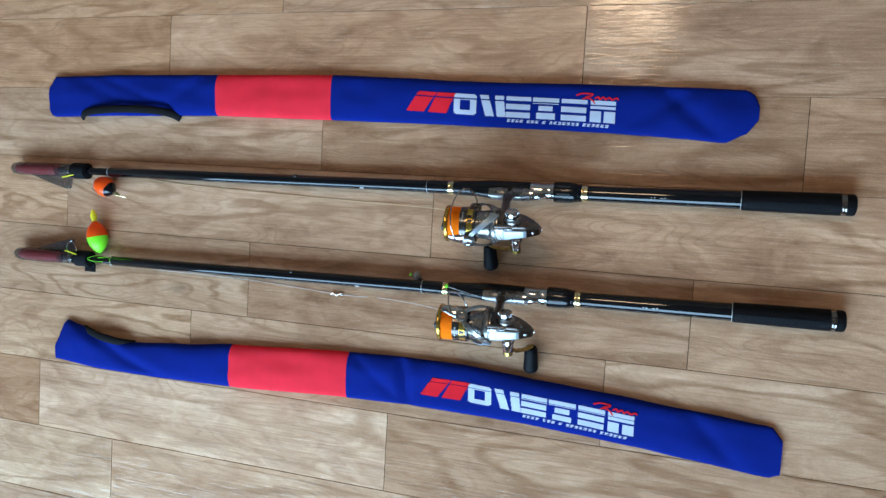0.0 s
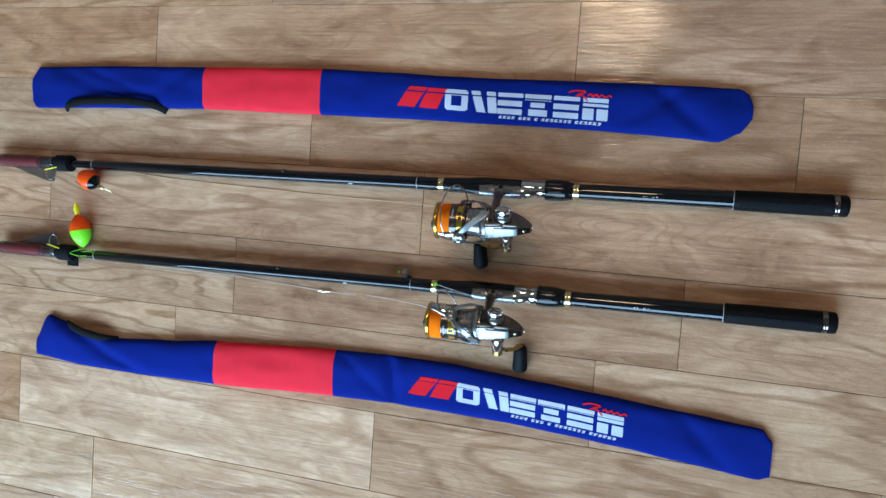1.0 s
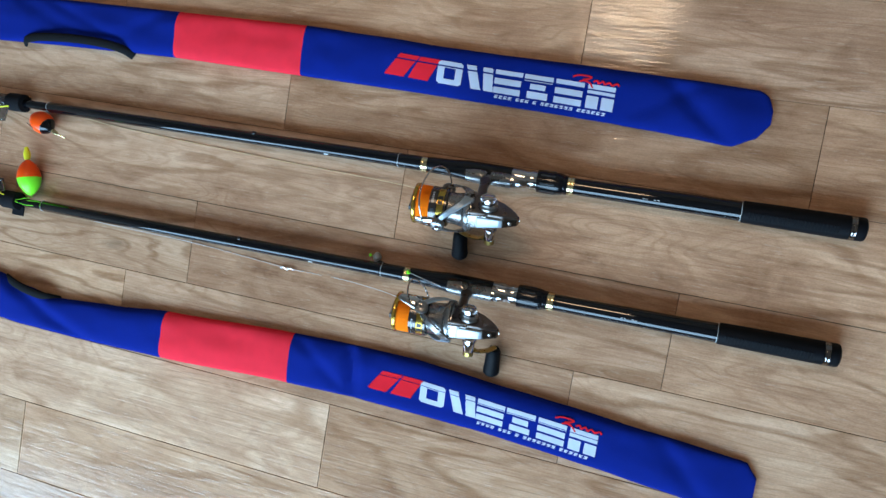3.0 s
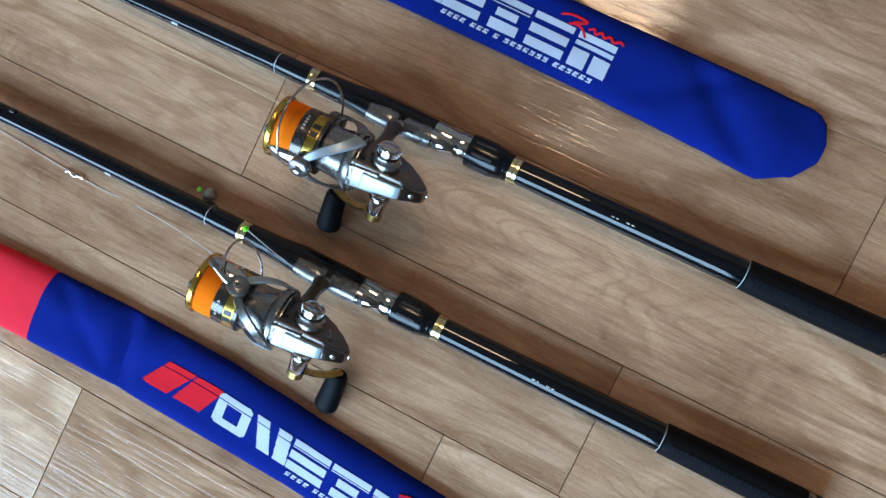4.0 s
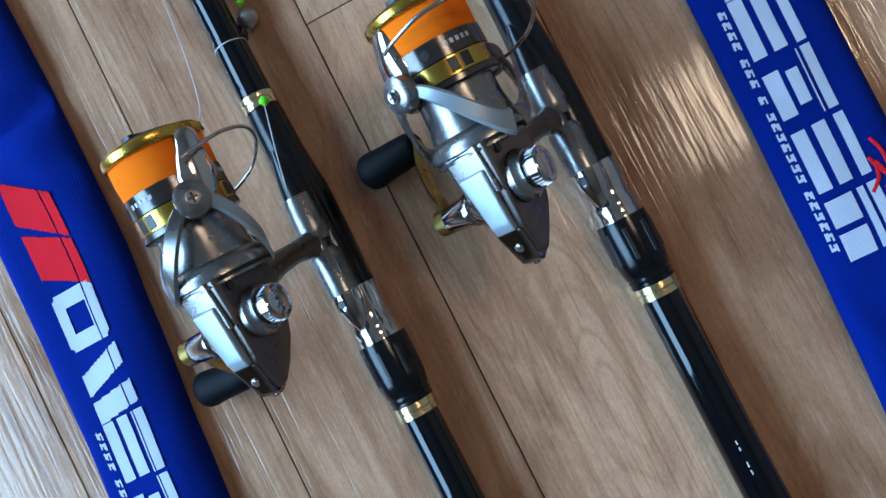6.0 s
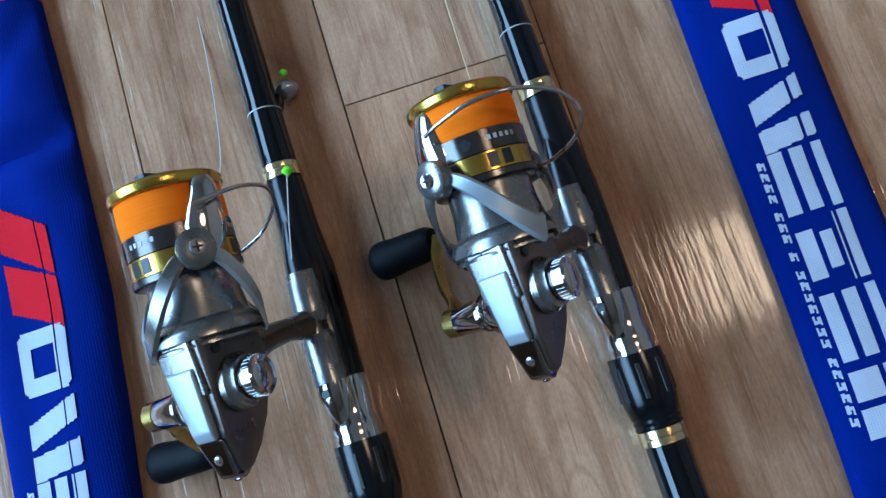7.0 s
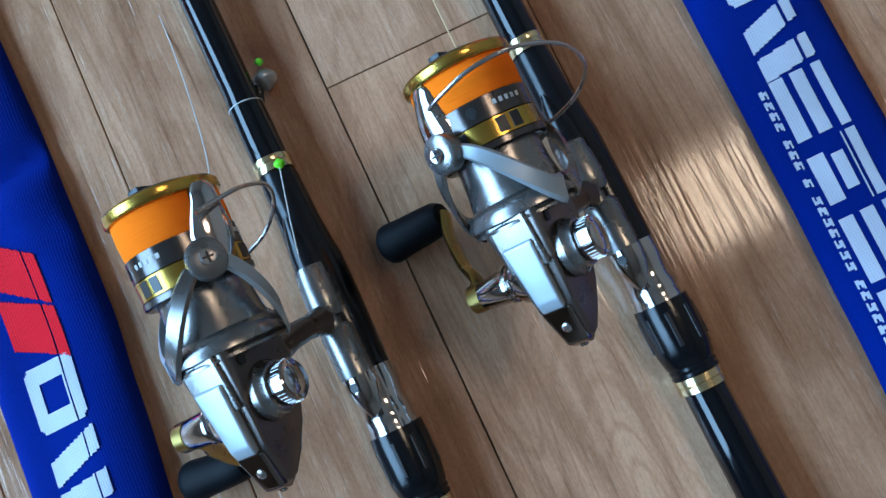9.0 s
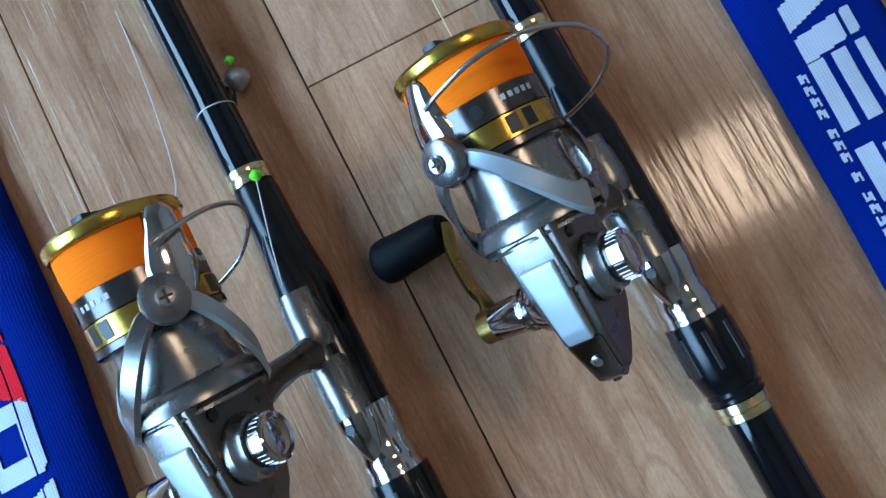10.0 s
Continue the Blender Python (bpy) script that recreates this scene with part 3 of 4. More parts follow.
    part("cover_flap", tip(prism([(-0.735, 0.008 * flap), (-0.690, 0.021 * flap), (-0.650, 0.031 * flap), (-0.640, 0.030 * flap), (-0.634, 0.006 * flap)], 0.001, 0.0022)), SMOKE, ob, "folded corner of clear plastic", smooth=False)
    part("guide", tip(joined(tube(spline([(-0.646, 0.002 * flap, 0.006), (-0.650, 0.016 * flap, 0.008), (-0.648, 0.026 * flap, 0.006), (-0.640, 0.027 * flap, 0.005), (-0.634, 0.018 * flap, 0.005), (-0.630, 0.004 * flap, 0.006)], 6), 0.0008, 8),
         lathe([(-0.650, 0.0066), (-0.649, 0.0072), (-0.643, 0.0072), (-0.642, 0.0066)], 0, 20))), STEEL, ob, "bare metal line guide")
    part("guide_thread", tip(tube([(-0.652, 0.012 * flap, 0.009), (-0.625, 0.007 * flap, 0.0115)], 0.0011, 8)), FLOAT_YELLOW, ob, "yellow thread")
    part("hook_band", tip(lathe([(-0.634, 0.0100), (-0.633, 0.0132), (-0.622, 0.0134), (-0.606, 0.0132), (-0.605, 0.0100)], 0, 28)), WEBBING, ob, "black hook and loop band")
    part("band_tab", tip(moved(block(-0.618, -0.586, 0.002, 0.014, -0.004, -0.001, 0.0012), Euler((0, radians(-8), radians(-10 if flap < 0 else 10))).to_matrix().to_4x4()) if flap < 0 else moved(block(-0.622, -0.600, -0.022, -0.008, -0.006, -0.003, 0.0012), Matrix())), WEBBING, ob, smooth=False)
    return ob


RODZ = 0.0140
ROD_A = Matrix.Translation((0.0035, 0.1015, RODZ)) @ Euler((0, 0, radians(0.50))).to_matrix().to_4x4()
ROD_B = Matrix.Translation((0.0040, -0.0410, RODZ)) @ Euler((0, 0, radians(0.82))).to_matrix().to_4x4()
fishing_rod(ROD_A, -1, -0.5630, 55.4, "black telescopic fishing rod with a clear tip cover")
fishing_rod(ROD_B, 1, -0.5530, 65.5, "black telescopic fishing rod with a bead on its gold ring")


# ---- reels ----
AX = 0.076    # from the rod's middle to the spool's axis
HUB = 0.080   # and to the handle's shaft
CAPX = 0.1305  # the screw cap, a little ahead of the shaft
DD = 0.016
# spool, rotor and gear case, carried by the stem and tipped a little away from the rod
LIFT = Matrix.Translation((0.1332, 0.0860, 0)) @ Euler((0, radians(-3.45), 0)).to_matrix().to_4x4() @ Euler((0, 0, radians(-5.86))).to_matrix().to_4x4() @ Matrix.Diagonal((0.950, 0.912, 0.912, 1)) @ Matrix.Translation((-0.130, -0.080, 0))


def turned(x, a, r):
    """A point round the spool's axis; a: degrees from the outward side."""
    return Vector((x, AX + r * math.cos(radians(a)), r * math.sin(radians(a))))


def rotor_band(a0, a1, x0, x1, r0, r1, w0, w1, thick=0.0032, lead=0.0):
    """A curved strut on the rotor, from the pivot at a0 back to the flange at a1."""
    rings, n = [], 18
    for i in range(n + 1):
        f = i / n
        g = f * f * (3 - 2 * f)
        a, x, r = a0 + (a1 - a0) * f, x0 + (x1 - x0) * (g ** 0.8), r0 + (r1 - r0) * f
        w = w0 + (w1 - w0) * f
        wx = w * 0.35 + w * 0.65 * f
        da = math.degrees((w - wx * 0.4) / r) * 0.5 * (1 if a1 > a0 else -1)
        ring = []
        for s, rr in ((-1, 0), (-0.7, 1), (0.7, 1), (1, 0), (0.7, -0.6), (-0.7, -0.6)):
            ring.append(turned(x - s * wx * 0.5 * (0.3 + 0.7 * f) , a - s * da * (1 - 0.5 * f) * -1, r + rr * thick * 0.5))
        rings.append(ring)
    return loft(rings)


def spinning_reel(rod, phi, pivot, arm, label):
    """phi: how far the reel is turned up about the rod; pivot: the rotor's turn; arm: the handle's turn (degrees)."""
    c, s = math.cos(radians(phi)), math.sin(radians(phi))
    turn = Matrix(((1, 0, 0, 0), (0, -c, -s, 0), (0, s, -c, 0), (0, 0, 0, 1)))
    ob = thing("spinning_reel", rod @ turn, label, "fishing reel", "spinning reels on the rods")

    def piece(name, bm, mat, note=""):
        """A part of the reel proper, which the stem holds off the rod."""
        p = part(name, bm, mat, ob, note)
        p.matrix_local = LIFT
        return p

    # foot and stem
    part("foot", joined(lathe([(0.084, 0.0060), (0.0845, 0.0080), (0.092, 0.0088), (0.102, 0.0094), (0.108, 0.0090), (0.111, 0.0076)], 0.0092), lathe([(0.116, 0.0076), (0.119, 0.0092), (0.1415, 0.0088), (0.1425, 0.0060)], 0.0092),
         block(0.096, 0.128, 0.009, 0.0165, -0.0055, 0.0055, 0.003, 3)), SILVER, ob, "satin silver reel foot")
    part("stem", loft([[Vector((x + sx * ca, y + 0.25 * sx * ca, sz * sa)) for ca, sa in [(math.cos(2 * math.pi * k / 16), math.sin(2 * math.pi * k / 16)) for k in range(16)]]
         for x, y, sx, sz in ((0.110, 0.012, 0.0105, 0.0055), (0.111, 0.018, 0.0075, 0.0050), (0.1125, 0.030, 0.0058, 0.0046), (0.115, 0.044, 0.0064, 0.0050), (0.119, 0.060, 0.0085, 0.0070), (0.125, 0.075, 0.0100, 0.0085))]), SILVER_DARK, ob, "grey curved stem")
    # gear case: a wedge tapering to the tail
    case = piece("body", prism([(0.106, 0.060), (0.122, 0.0585), (0.136, 0.0600), (0.149, 0.0645), (0.159, 0.0710), (0.1660, 0.0780), (0.1675, 0.0820), (0.1650, 0.0865), (0.150, 0.0925), (0.106, 0.0985)], -0.0155, 0.0130, 0.0028, (0.125, 0.45)), SILVER_DARK, "grey metallic gear case")
    slope = Matrix.Translation((0.128, 0.0965, 0)) @ Euler((0, 0, radians(-8.5))).to_matrix().to_4x4() @ Matrix.Translation((-0.128, -0.0855, 0))
    part("back_panel", moved(prism([(0.107, 0.0825), (0.132, 0.0835), (0.132, 0.0868), (0.107, 0.0860)], -0.0105, 0.0085, 0.0010), slope), SILVER, case)
    part("side_plate", moved(prism([(0.119, 0.0845), (0.150, 0.0840), (0.1505, 0.0876), (0.146, 0.0886), (0.120, 0.0882)], -0.0085, 0.0065, 0.0012, (0.128, 0.72)), slope), SILVER_DAYLIT, case, "pale silver back plate")
    part("tail_cap", prism([(0.1500, 0.0780), (0.1600, 0.0745), (0.1675, 0.0790), (0.1695, 0.0825), (0.1670, 0.0885), (0.1502, 0.0945)], -0.0080, 0.0064, 0.0016, (0.152, 0.66)), CHROME_DARK, case, "dark chrome tail cap")
    part("tail_screw", moved(lathe_z([(-0.0006, 0.0022), (0.0005, 0.0022), (0.0008, 0.0016), (0.0008, 0.0001)], 0, 0, 14), Matrix.Translation((0.1590, 0.0914, -0.001)) @ Euler((0, 0, radians(-20))).to_matrix().to_4x4() @ Euler((radians(-90), 0, 0)).to_matrix().to_4x4()), STEEL, case)
    part("tail_stud", block(0.1672, 0.1700, 0.0815, 0.0838, -0.0022, 0.0012, 0.0006), CHROME, case)
    part("oil_port", moved(moved(lathe_z([(-0.0158, 0.0001), (-0.0156, 0.0023), (-0.0148, 0.0024)], 0.1145, 0.0735, 16), Matrix()), Matrix.Translation((0, DD, 0))), BLACK, case, "dark oil port")
    # boss and knurled cap on the side away from the handle
    piece("boss", lathe_z([(-0.0125, 0.0125), (-0.0160, 0.0122), (-0.0175, 0.0108), (-0.0205, 0.0104), (-0.0208, 0.0092)], CAPX, HUB), SILVER, "raised round boss")
    piece("boss_groove", lathe_z([(-0.0205, 0.0090), (-0.0222, 0.0090)], CAPX, HUB), GUNMETAL)
    cap = piece("cap", lathe_z([(-0.0220, 0.0080), (-0.0222, 0.0088), (-0.0272, 0.0088), (-0.0280, 0.0080), (-0.0276, 0.0064), (-0.0284, 0.0050), (-0.0284, 0.0001)], CAPX, HUB), CHROME, "chrome screw cap with a knurled rim")
    for k in range(30):
        a = 2 * math.pi * k / 30
        part("knurl", moved(block(-0.0004, 0.0004, 0.0085, 0.00895, -0.0268, -0.0226), Matrix.Translation((CAPX, HUB, 0)) @ Euler((0, 0, a)).to_matrix().to_4x4()), CHROME, cap, smooth=False)
    # handle: shaft, crank and knob
    piece("shaft", lathe_z([(0.010, 0.0112), (0.0145, 0.0108), (0.0165, 0.0094), (0.0170, 0.0080), (0.0195, 0.0078), (0.0200, 0.0086), (0.0215, 0.0086), (0.0220, 0.0078), (0.0375, 0.0066), (0.0385, 0.0058)], 0.1345, HUB), CHROME, "chrome handle shaft")
    ca, sa = math.cos(radians(arm)), math.sin(radians(arm))
    hub = Vector((0.1345, HUB, 0.0395))
    out = Vector((ca, sa, 0))
    crank = piece("crank", joined(tube(spline([hub - out * 0.004 + Vector((0, 0, 0.001)), hub + out * 0.009 + Vector((0, 0, 0.001)), hub + out * 0.021 + Vector((0, 0, 0.009)), hub + out * 0.042 + Vector((0, 0, 0.0185)), hub + out * 0.058 + Vector((0, 0, 0.0215))], 8), (0.0052, 0.0038), 12, 0.62),
         lathe_z([(0.0360, 0.0062), (0.0365, 0.0068), (0.0425, 0.0066), (0.0435, 0.0050), (0.0436, 0.0001)], 0.1345, HUB, 24)), GOLD_DULL, "gold anodised crank")
    part("hub_bolt", lathe_z([(0.0430, 0.0034), (0.0442, 0.0032), (0.0446, 0.0022), (0.0438, 0.0001)], 0.1345, HUB, 18), GOLD, crank, "bright brass hub bolt")
    k0 = hub + out * 0.057 + Vector((0, 0, 0.0360))
    part("knob", moved(lathe_z([(-0.0135, 0.0044), (-0.0128, 0.0072), (-0.0090, 0.0090), (0.000, 0.0096), (0.014, 0.0101), (0.0230, 0.0109), (0.0268, 0.0106), (0.0290, 0.0088), (0.0298, 0.0055), (0.0300, 0.0001)], 0, 0, 28), Matrix.Translation(k0)), RUBBER, crank, "black rubber knob")
    # rotor
    rotor = piece("rotor", lathe([(0.0800, 0.0150), (0.0805, 0.0196), (0.092, 0.0200), (0.101, 0.0215), (0.1035, 0.0245), (0.1065, 0.0262), (0.1090, 0.0262), (0.1100, 0.0235), (0.1110, 0.0250), (0.1122, 0.0250), (0.1128, 0.0180)], AX, 48), SILVER, "satin silver rotor")
    part("rotor_groove", lathe([(0.1099, 0.0238), (0.1112, 0.0238)], AX, 40), BLACK, rotor)
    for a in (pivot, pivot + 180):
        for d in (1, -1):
            # same silver on both arms; the bright one's daylight is put into its colour
            part("rotor_arm", rotor_band(a + d * 4, a + d * 84, 0.0750, 0.1075, 0.0318, 0.0246, 0.0100, 0.0128), SILVER if d > 0 else SILVER_DAYLIT, rotor, "satin silver rotor arm")
        pv = turned(0.0751, a, 0.0343)
        to_local = Matrix.Translation(pv) @ Euler((radians(a), 0, 0)).to_matrix().to_4x4() @ Euler((radians(-90), 0, 0)).to_matrix().to_4x4()
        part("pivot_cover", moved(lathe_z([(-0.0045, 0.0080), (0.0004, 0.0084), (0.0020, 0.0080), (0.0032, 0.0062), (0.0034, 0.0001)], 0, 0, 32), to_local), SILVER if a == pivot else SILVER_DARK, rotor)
        part("pivot_screw", moved(lathe_z([(0.003, 0.0034), (0.0042, 0.0034), (0.0046, 0.0028), (0.0040, 0.0001)], 0, 0, 18), to_local), STEEL, rotor, "steel pivot screw")
        part("screw_slot", moved(joined(block(-0.0022, 0.0022, -0.0004, 0.0004, 0.0038, 0.0047), block(-0.0004, 0.0004, -0.0022, 0.0022, 0.0038, 0.0047)), to_local), BLACK, rotor, smooth=False)
    # bail: lever, roller and wire
    lever = part("bail_lever", loft([[turned(x, pivot + da + w * cs, r + 0.0022 * sn) for cs, sn in [(math.cos(2 * math.pi * k / 12), math.sin(2 * math.pi * k / 12)) for k in range(12)]]
         for x, da, w, r in ((0.0845, 1, 7, 0.0318), (0.0790, 1, 13.0, 0.0332), (0.0730, 0, 13.5, 0.0346), (0.0670, -1, 11.0, 0.0353), (0.0610, -3, 9.0, 0.0352), (0.0560, -4, 8.5, 0.0344), (0.0535, -4, 6.5, 0.0333))]), CHROME, ob, "chrome bail lever")
    part("line_roller", lathe([(0.0555, 0.0028), (0.0560, 0.0036), (0.0580, 0.0028), (0.0600, 0.0036), (0.0605, 0.0028)], AX + 0.0310 * math.cos(radians(pivot - 9)), 16, n0=0.0310 * math.sin(radians(pivot - 9))), CHROME, lever)
    wire = [turned(x, pivot + a, r) for x, a, r in ((0.0575, -6, 0.0345), (0.0555, -20, 0.0360), (0.0525, -45, 0.0390), (0.0525, -72, 0.0435), (0.0575, -100, 0.0485), (0.0660, -122, 0.0505), (0.0725, -142, 0.0470), (0.0765, -160, 0.0410), (0.0780, -178, 0.0355))]
    piece("bail_wire", tube(spline(wire, 8), 0.00095, 10), STEEL, "bent steel bail wire")
    # spool
    spool = piece("spool_skirt", lathe([(0.0606, 0.0232), (0.0610, 0.0242), (0.0700, 0.0243), (0.0704, 0.0236)], AX, 48), GUNMETAL, "dark polished spool skirt")
    part("spool_lip", lathe([(0.0405, 0.0215), (0.0400, 0.0245), (0.0412, 0.0256), (0.0440, 0.0258), (0.0452, 0.0250), (0.0455, 0.0230)], AX, 48), GOLD_DEEP, spool, "gold spool lip")
    part("line", lathe([(0.0452, 0.0232), (0.0456, 0.0238), (0.0520, 0.0241), (0.0590, 0.0238), (0.0608, 0.0232)], AX, 48), LINE_ORANGE, spool, "fluorescent orange braided line, wound full")
    part("gold_band", lathe([(0.0702, 0.0236), (0.0706, 0.0243), (0.0785, 0.0242), (0.0788, 0.0236)], AX, 48), GOLD_DEEP, spool, "gold spool band with slots")
    part("rear_ring", lathe([(0.0786, 0.0238), (0.0790, 0.0246), (0.0815, 0.0246), (0.0822, 0.0236), (0.0822, 0.0150)], AX, 48), GUNMETAL, spool)
    for k in range(6):
        for dd in (-8, 8):
            a = pivot - 62 + 60 * k + dd
            part("band_slot", moved(block(0.0712, 0.0776, -0.0024, 0.0024, 0.0236, 0.02440, 0.0002), Matrix.Translation((0, AX, 0)) @ Euler((radians(a - 90), 0, 0)).to_matrix().to_4x4()), BLACK, spool, smooth=False)
        a = pivot - 30 + 120 * k
        if k < 3:
            part("skirt_hole", moved(lathe_z([(0.0238, 0.0024), (0.02455, 0.0024), (0.02455, 0.0001)], 0.0655, 0, 16), Matrix.Translation((0, AX, 0)) @ Euler((radians(a - 90), 0, 0)).to_matrix().to_4x4()), BLACK, spool)
            for i in range(5):
                part("print_bar", moved(block(0.0640, 0.0660, -0.0008, 0.0008, 0.0240, 0.02442), Matrix.Translation((0, AX, 0)) @ Euler((radians(a - 90 - 26 - i * 7.2), 0, 0)).to_matrix().to_4x4()), PRINT, spool, smooth=False)
    piece("drag_knob", lathe([(0.0368, 0.0001), (0.0368, 0.0130), (0.0376, 0.0165), (0.0392, 0.0190), (0.0402, 0.0215), (0.0408, 0.0222)], AX, 40), BLACK, "black drag knob")
    piece("knob_grip", block(0.0345, 0.0380, AX - 0.0135, AX + 0.0135, -0.0032, 0.0032, 0.0014), BLACK)
    return ob


spinning_reel(ROD_A, 55.4, 8.2, 221.7, "silver spinning reel full of orange line, rubber knob on the boards")
spinning_reel(ROD_B, 65.5, -52.2, -62, "silver spinning reel full of orange line, its bail lever uppermost")


# ---- floats, sinker and lines ----
def egg(length, r, power=1.0, cut=(0.0, 1.0), n=18):
    prof = []
    for i in range(n + 1):
        f = cut[0] + (cut[1] - cut[0]) * i / n
        prof.append((length * f, max(0.0001, r * max(0.0, math.sin(math.pi * f ** power)) ** 0.6)))
    return lathe(prof, 0, 32)


float_a = thing("fishing_float", Matrix.Translation((-0.5865, 0.0810, 0.0164)) @ Euler((0, 0, radians(-24))).to_matrix().to_4x4(), "round orange float with a black end and brass swivel", "fishing float")
part("float_body", egg(0.042, 0.0160, 1.0, (0.0, 0.76)), FLOAT_ORANGE, float_a)
part("float_end", egg(0.042, 0.0161, 1.0, (0.75, 1.0)), BLANK, float_a, "glossy black float end")
part("float_ring", lathe([(0.0312, 0.0116), (0.0314, 0.0131), (0.0320, 0.0127), (0.0322, 0.0112)], 0, 32), PRINT, float_a)
part("swivel", joined(lathe([(0.041, 0.0012), (0.043, 0.003), (0.050, 0.0034), (0.054, 0.0015)], 0, 14), tube([(0.053, 0, 0), (0.064, 0.001, -0.006)], 0.0008, 8)), GOLD, float_a, "brass swivel")
for i in range(3):
    part("print_bar", moved(block(0.008 + i * 0.005, 0.0115 + i * 0.005, -0.0008, 0.0008, 0.0156, 0.01625), Euler((radians(40), 0, 0)).to_matrix().to_4x4()), BLACK, float_a, smooth=False)
float_b = thing("fishing_float", Matrix.Translation((-0.5725, -0.0375, 0.0168)) @ Euler((0, 0, radians(104.7))).to_matrix().to_4x4(), "egg-shaped float, green and orange, with a yellow tip", "fishing float")
part("float_body", egg(0.054, 0.0166, 1.02, (0.0, 0.50)), FLOAT_GREEN, float_b, "fluorescent green half")
part("float_top", egg(0.054, 0.0166, 1.02, (0.50, 1.0)), FLOAT_ORANGE, float_b, "fluorescent orange half")
part("float_tip", lathe([(0.054, 0.0042), (0.058, 0.0048), (0.064, 0.0052), (0.068, 0.0036), (0.072, 0.0026), (0.0735, 0.0001)], 0, 18), FLOAT_YELLOW, float_b, "yellow float tip")
for i in range(3):
    part("print_bar", moved(block(0.014 + i * 0.004, 0.0168 + i * 0.004, -0.0030, 0.0030, 0.0156, 0.01650), Euler((radians(-48), 0, 0)).to_matrix().to_4x4()), BLACK, float_b, smooth=False)
loop = part("line_loop", joined(tube(spline([(-0.5735, -0.0375, 0.012), (-0.5795, -0.0455, 0.016), (-0.5665, -0.0445, 0.022), (-0.5585, -0.0435, 0.018), (-0.5485, -0.0455, 0.022), (-0.5475, -0.0505, 0.024)], 8), 0.00045, 6),
     tube(spline([(-0.5735, -0.0395, 0.012), (-0.5895, -0.0475, 0.027), (-0.5745, -0.0515, 0.026), (-0.5595, -0.0505, 0.024)], 8), 0.00045, 6)), FLOAT_GREEN)
tagged(loop, "thin green line looped from the float round the rod", "fishing line")

sinker = thing("sinker", Matrix.Translation((-0.0165, -0.0270, 0.0066)), "small silver ball sinker with a green bead beside the rod", "sinker")
part("ball", lathe([(-0.0066 + 0.0132 * i / 14, max(0.0001, 0.0066 * math.sin(math.pi * i / 14))) for i in range(15)], 0, 24), LEAD, sinker)
part("bead", moved(lathe([(-0.0024 + 0.0048 * i / 10, max(0.0001, 0.0024 * math.sin(math.pi * i / 10))) for i in range(11)], 0, 16), Matrix.Translation((-0.0085, 0.0010, 0.0035))), FLOAT_GREEN, sinker, "fluorescent green bead")
part("cord", tube(spline([(0.000, -0.004, 0.001), (0.006, -0.006, -0.001), (0.010, -0.007, 0.0)], 5), 0.0022, 8), BLACK, sinker)
bead = part("bead", lathe([(-0.003 + 0.006 * i / 10, max(0.0001, 0.003 * math.sin(math.pi * i / 10))) for i in range(11)], 0, 16), FLOAT_GREEN)
bead.location = (0.0345, -0.0360, 0.0235)
tagged(bead, "fluorescent green stopper bead on the gold ring", "bead")
tagged(part("fishing_line", tube(spline([(0.046, 0.064, 0.075), (0.020, 0.070, 0.012), (-0.10, 0.0735, 0.001), (-0.237, 0.0770, 0.001), (-0.450, 0.0850, 0.001), (-0.562, 0.0955, 0.006)], 10), 0.00045, 6), CORD), "thin tan line running from the spool along the boards", "fishing line")
tagged(part("fishing_line", tube(spline([(0.050, -0.066, 0.090), (0.020, -0.070, 0.02), (-0.06, -0.0665, 0.001), (-0.146, -0.0665, 0.001), (-0.30, -0.0590, 0.001), (-0.46, -0.0575, 0.004), (-0.549, -0.0500, 0.012)], 10), 0.00035, 6), CLEAR_LINE), "thin clear line running from the spool along the boards", "fishing line")
tagged(part("fishing_line", tube(spline([(0.0365, -0.0365, 0.0245), (0.070, -0.043, 0.0275), (0.108, -0.049, 0.0285)], 8), 0.00030, 6), CLEAR_LINE), "thin clear leader drawn through the bead to the reel foot", "fishing line")
tagged(part("swivel", joined(tube(spline([(-0.154, -0.068, 0.002), (-0.150, -0.066, 0.003), (-0.145, -0.0685, 0.002), (-0.140, -0.066, 0.003), (-0.135, -0.067, 0.002)], 6), 0.0011, 8)), STEEL), "tiny steel swivel lying on the boards", "swivel")


# ---- floor planks ----
def plank_mesh(w, d):
    bm = block(-w / 2, w / 2, -d / 2, d / 2, -0.004, 0.0, 0.0)
    top = [e for e in bm.edges if all(v.co.z > -0.001 for v in e.verts)]
    bmesh.ops.bevel(bm, geom=top, offset=0.0003, segments=1, affect="EDGES")
    me = bpy.data.meshes.new("plank")
    bm.to_mesh(me)
    bm.free()
    me.materials.append(WOOD)
    return me


EDGES = [-0.3545, -0.2365, -0.1180, 0.0, 0.1170, 0.2345, 0.3510]
SEAMS = {-4: -0.553, -3: -0.0530, -2: 0.2570, -1: 0.3610, 0: 0.0, 1: 0.4785, 2: 0.200, 3: -0.258}
LEN = 0.6600
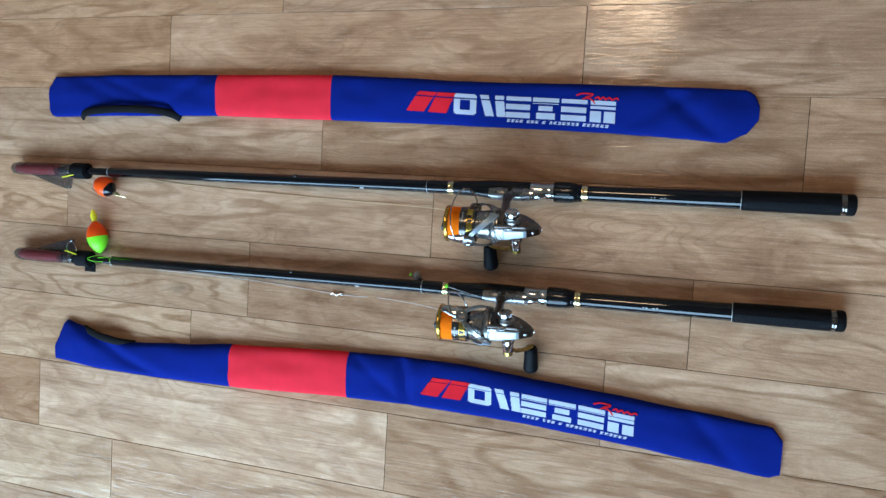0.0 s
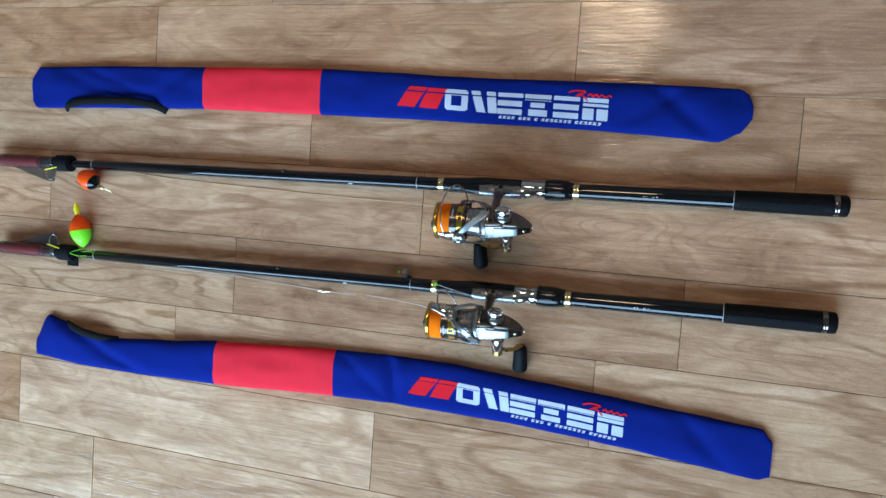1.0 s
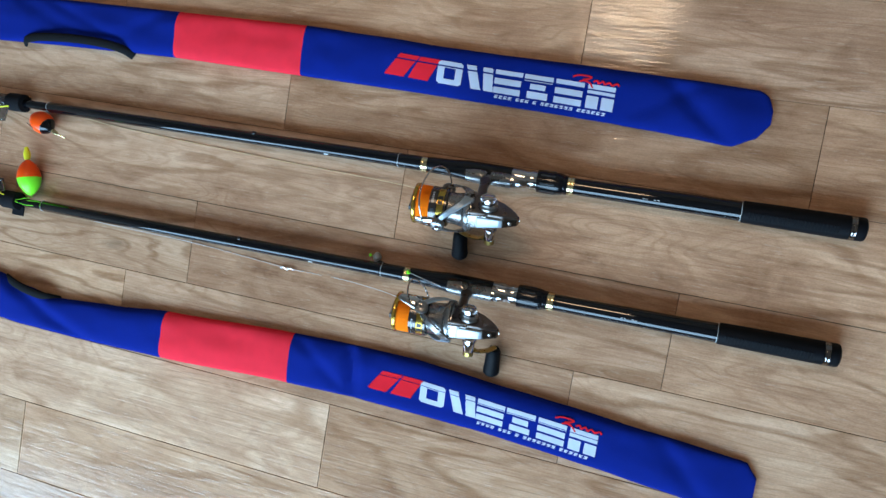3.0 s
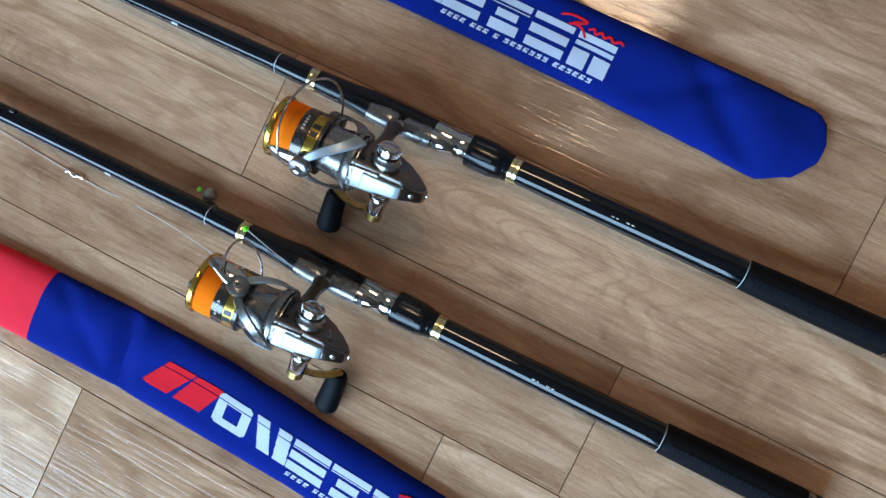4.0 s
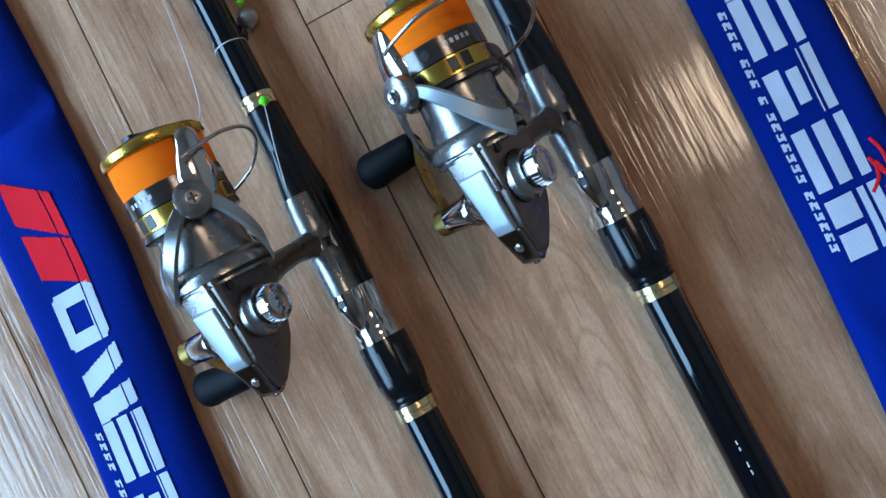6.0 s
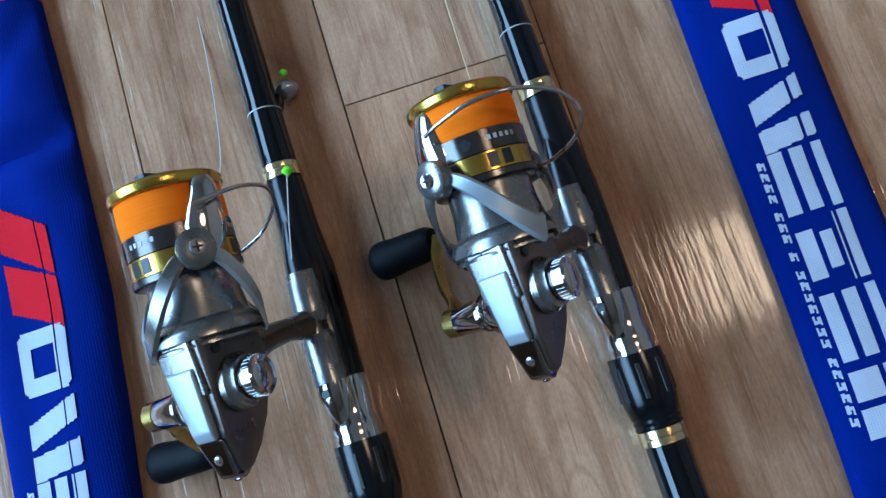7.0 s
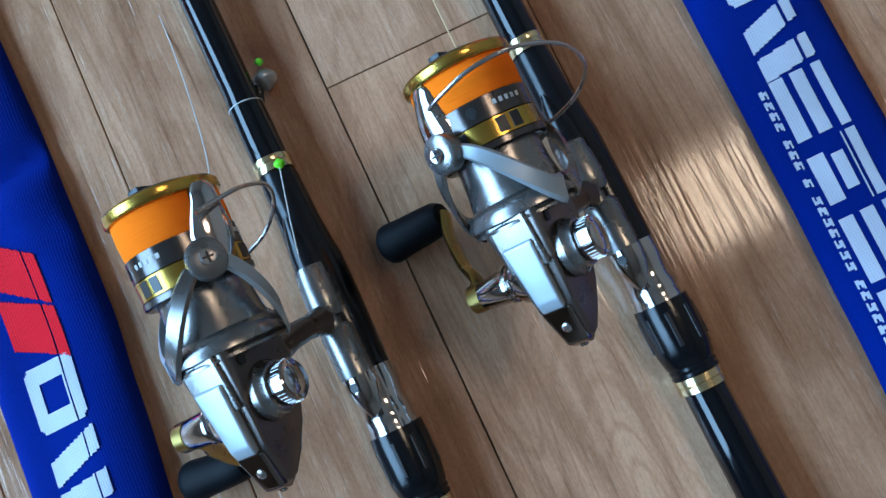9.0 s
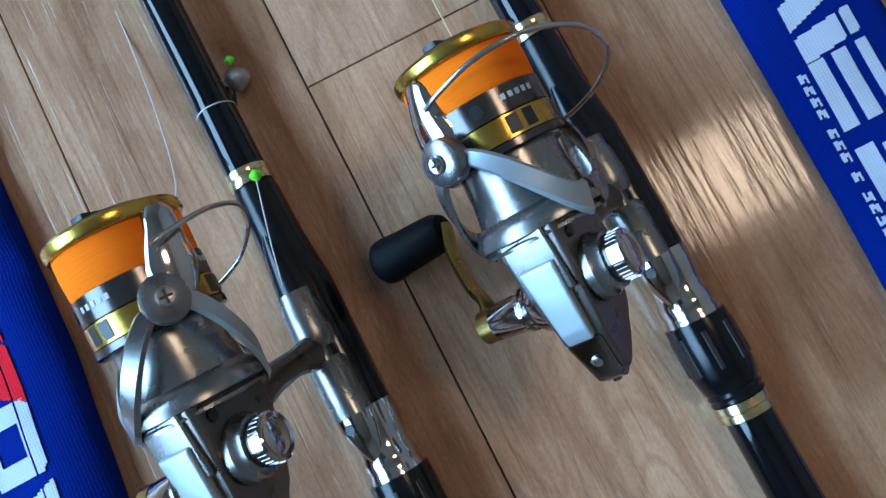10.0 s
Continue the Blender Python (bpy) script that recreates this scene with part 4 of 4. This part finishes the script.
# boards that stand out: pale and greyish, or warm and brown
TONES = {(-3, -1): (1.28, 1.34, 1.38), (-4, -1): (1.26, 1.28, 1.24), (-3, -2): (0.92, 0.80, 0.68), (-4, 0): (1.04, 1.0, 0.95), (-3, 0): (0.98, 0.95, 0.91),
         (-2, -1): (0.99, 0.97, 0.94), (-2, 0): (1.12, 1.09, 1.04), (-2, -2): (1.08, 1.03, 0.95), (-1, -1): (0.92, 0.90, 0.88), (-1, 0): (1.12, 1.08, 1.02), (-1, -2): (1.02, 0.98, 0.92),
         (0, 0): (1.16, 1.13, 1.08), (0, -1): (0.98, 0.93, 0.88), (0, -2): (1.06, 1.0, 0.92), (1, -1): (1.02, 0.95, 0.86), (1, -2): (1.0, 0.94, 0.86), (1, 0): (1.08, 1.04, 0.98),
         (2, -1): (1.18, 1.10, 1.0), (2, -2): (1.02, 0.88, 0.74), (2, 0): (0.98, 0.93, 0.88), (3, -1): (1.10, 1.02, 0.92), (3, 0): (1.02, 0.96, 0.90)}
edges = {i - 3: e for i, e in enumerate(EDGES)}
for k in range(4, 40):
    edges[k] = edges[k - 1] + 0.1168
for k in range(-4, -40, -1):
    edges[k] = edges[k + 1] - 0.1168
meshes = {}
rnd = random.Random(4)
for k in sorted(edges):
    if k + 1 not in edges or edges[k + 1] < Y0 or edges[k] > Y1:
        continue
    ya, yb = max(edges[k], Y0), min(edges[k + 1], Y1)
    start = SEAMS.get(k, rnd.uniform(0, LEN))
    n0 = math.floor((X0 - start) / LEN)
    for n in range(n0, n0 + 10):
        a, b = max(X0, start + n * LEN), min(X1, start + (n + 1) * LEN)
        if b - a < 0.02:
            continue
        w, d = b - a - 0.0007, yb - ya - 0.0007
        key = (round(w, 3), round(d, 3))
        if key not in meshes:
            meshes[key] = plank_mesh(w, d)
        ob = new("plank", meshes[key])
        own = rnd.uniform(0.90, 1.10)
        ob.color = (*TONES.get((k, n), (own, own, own)), 1)
        ob.location = ((a + b) / 2, (ya + yb) / 2, 0)
        ob.parent = floor
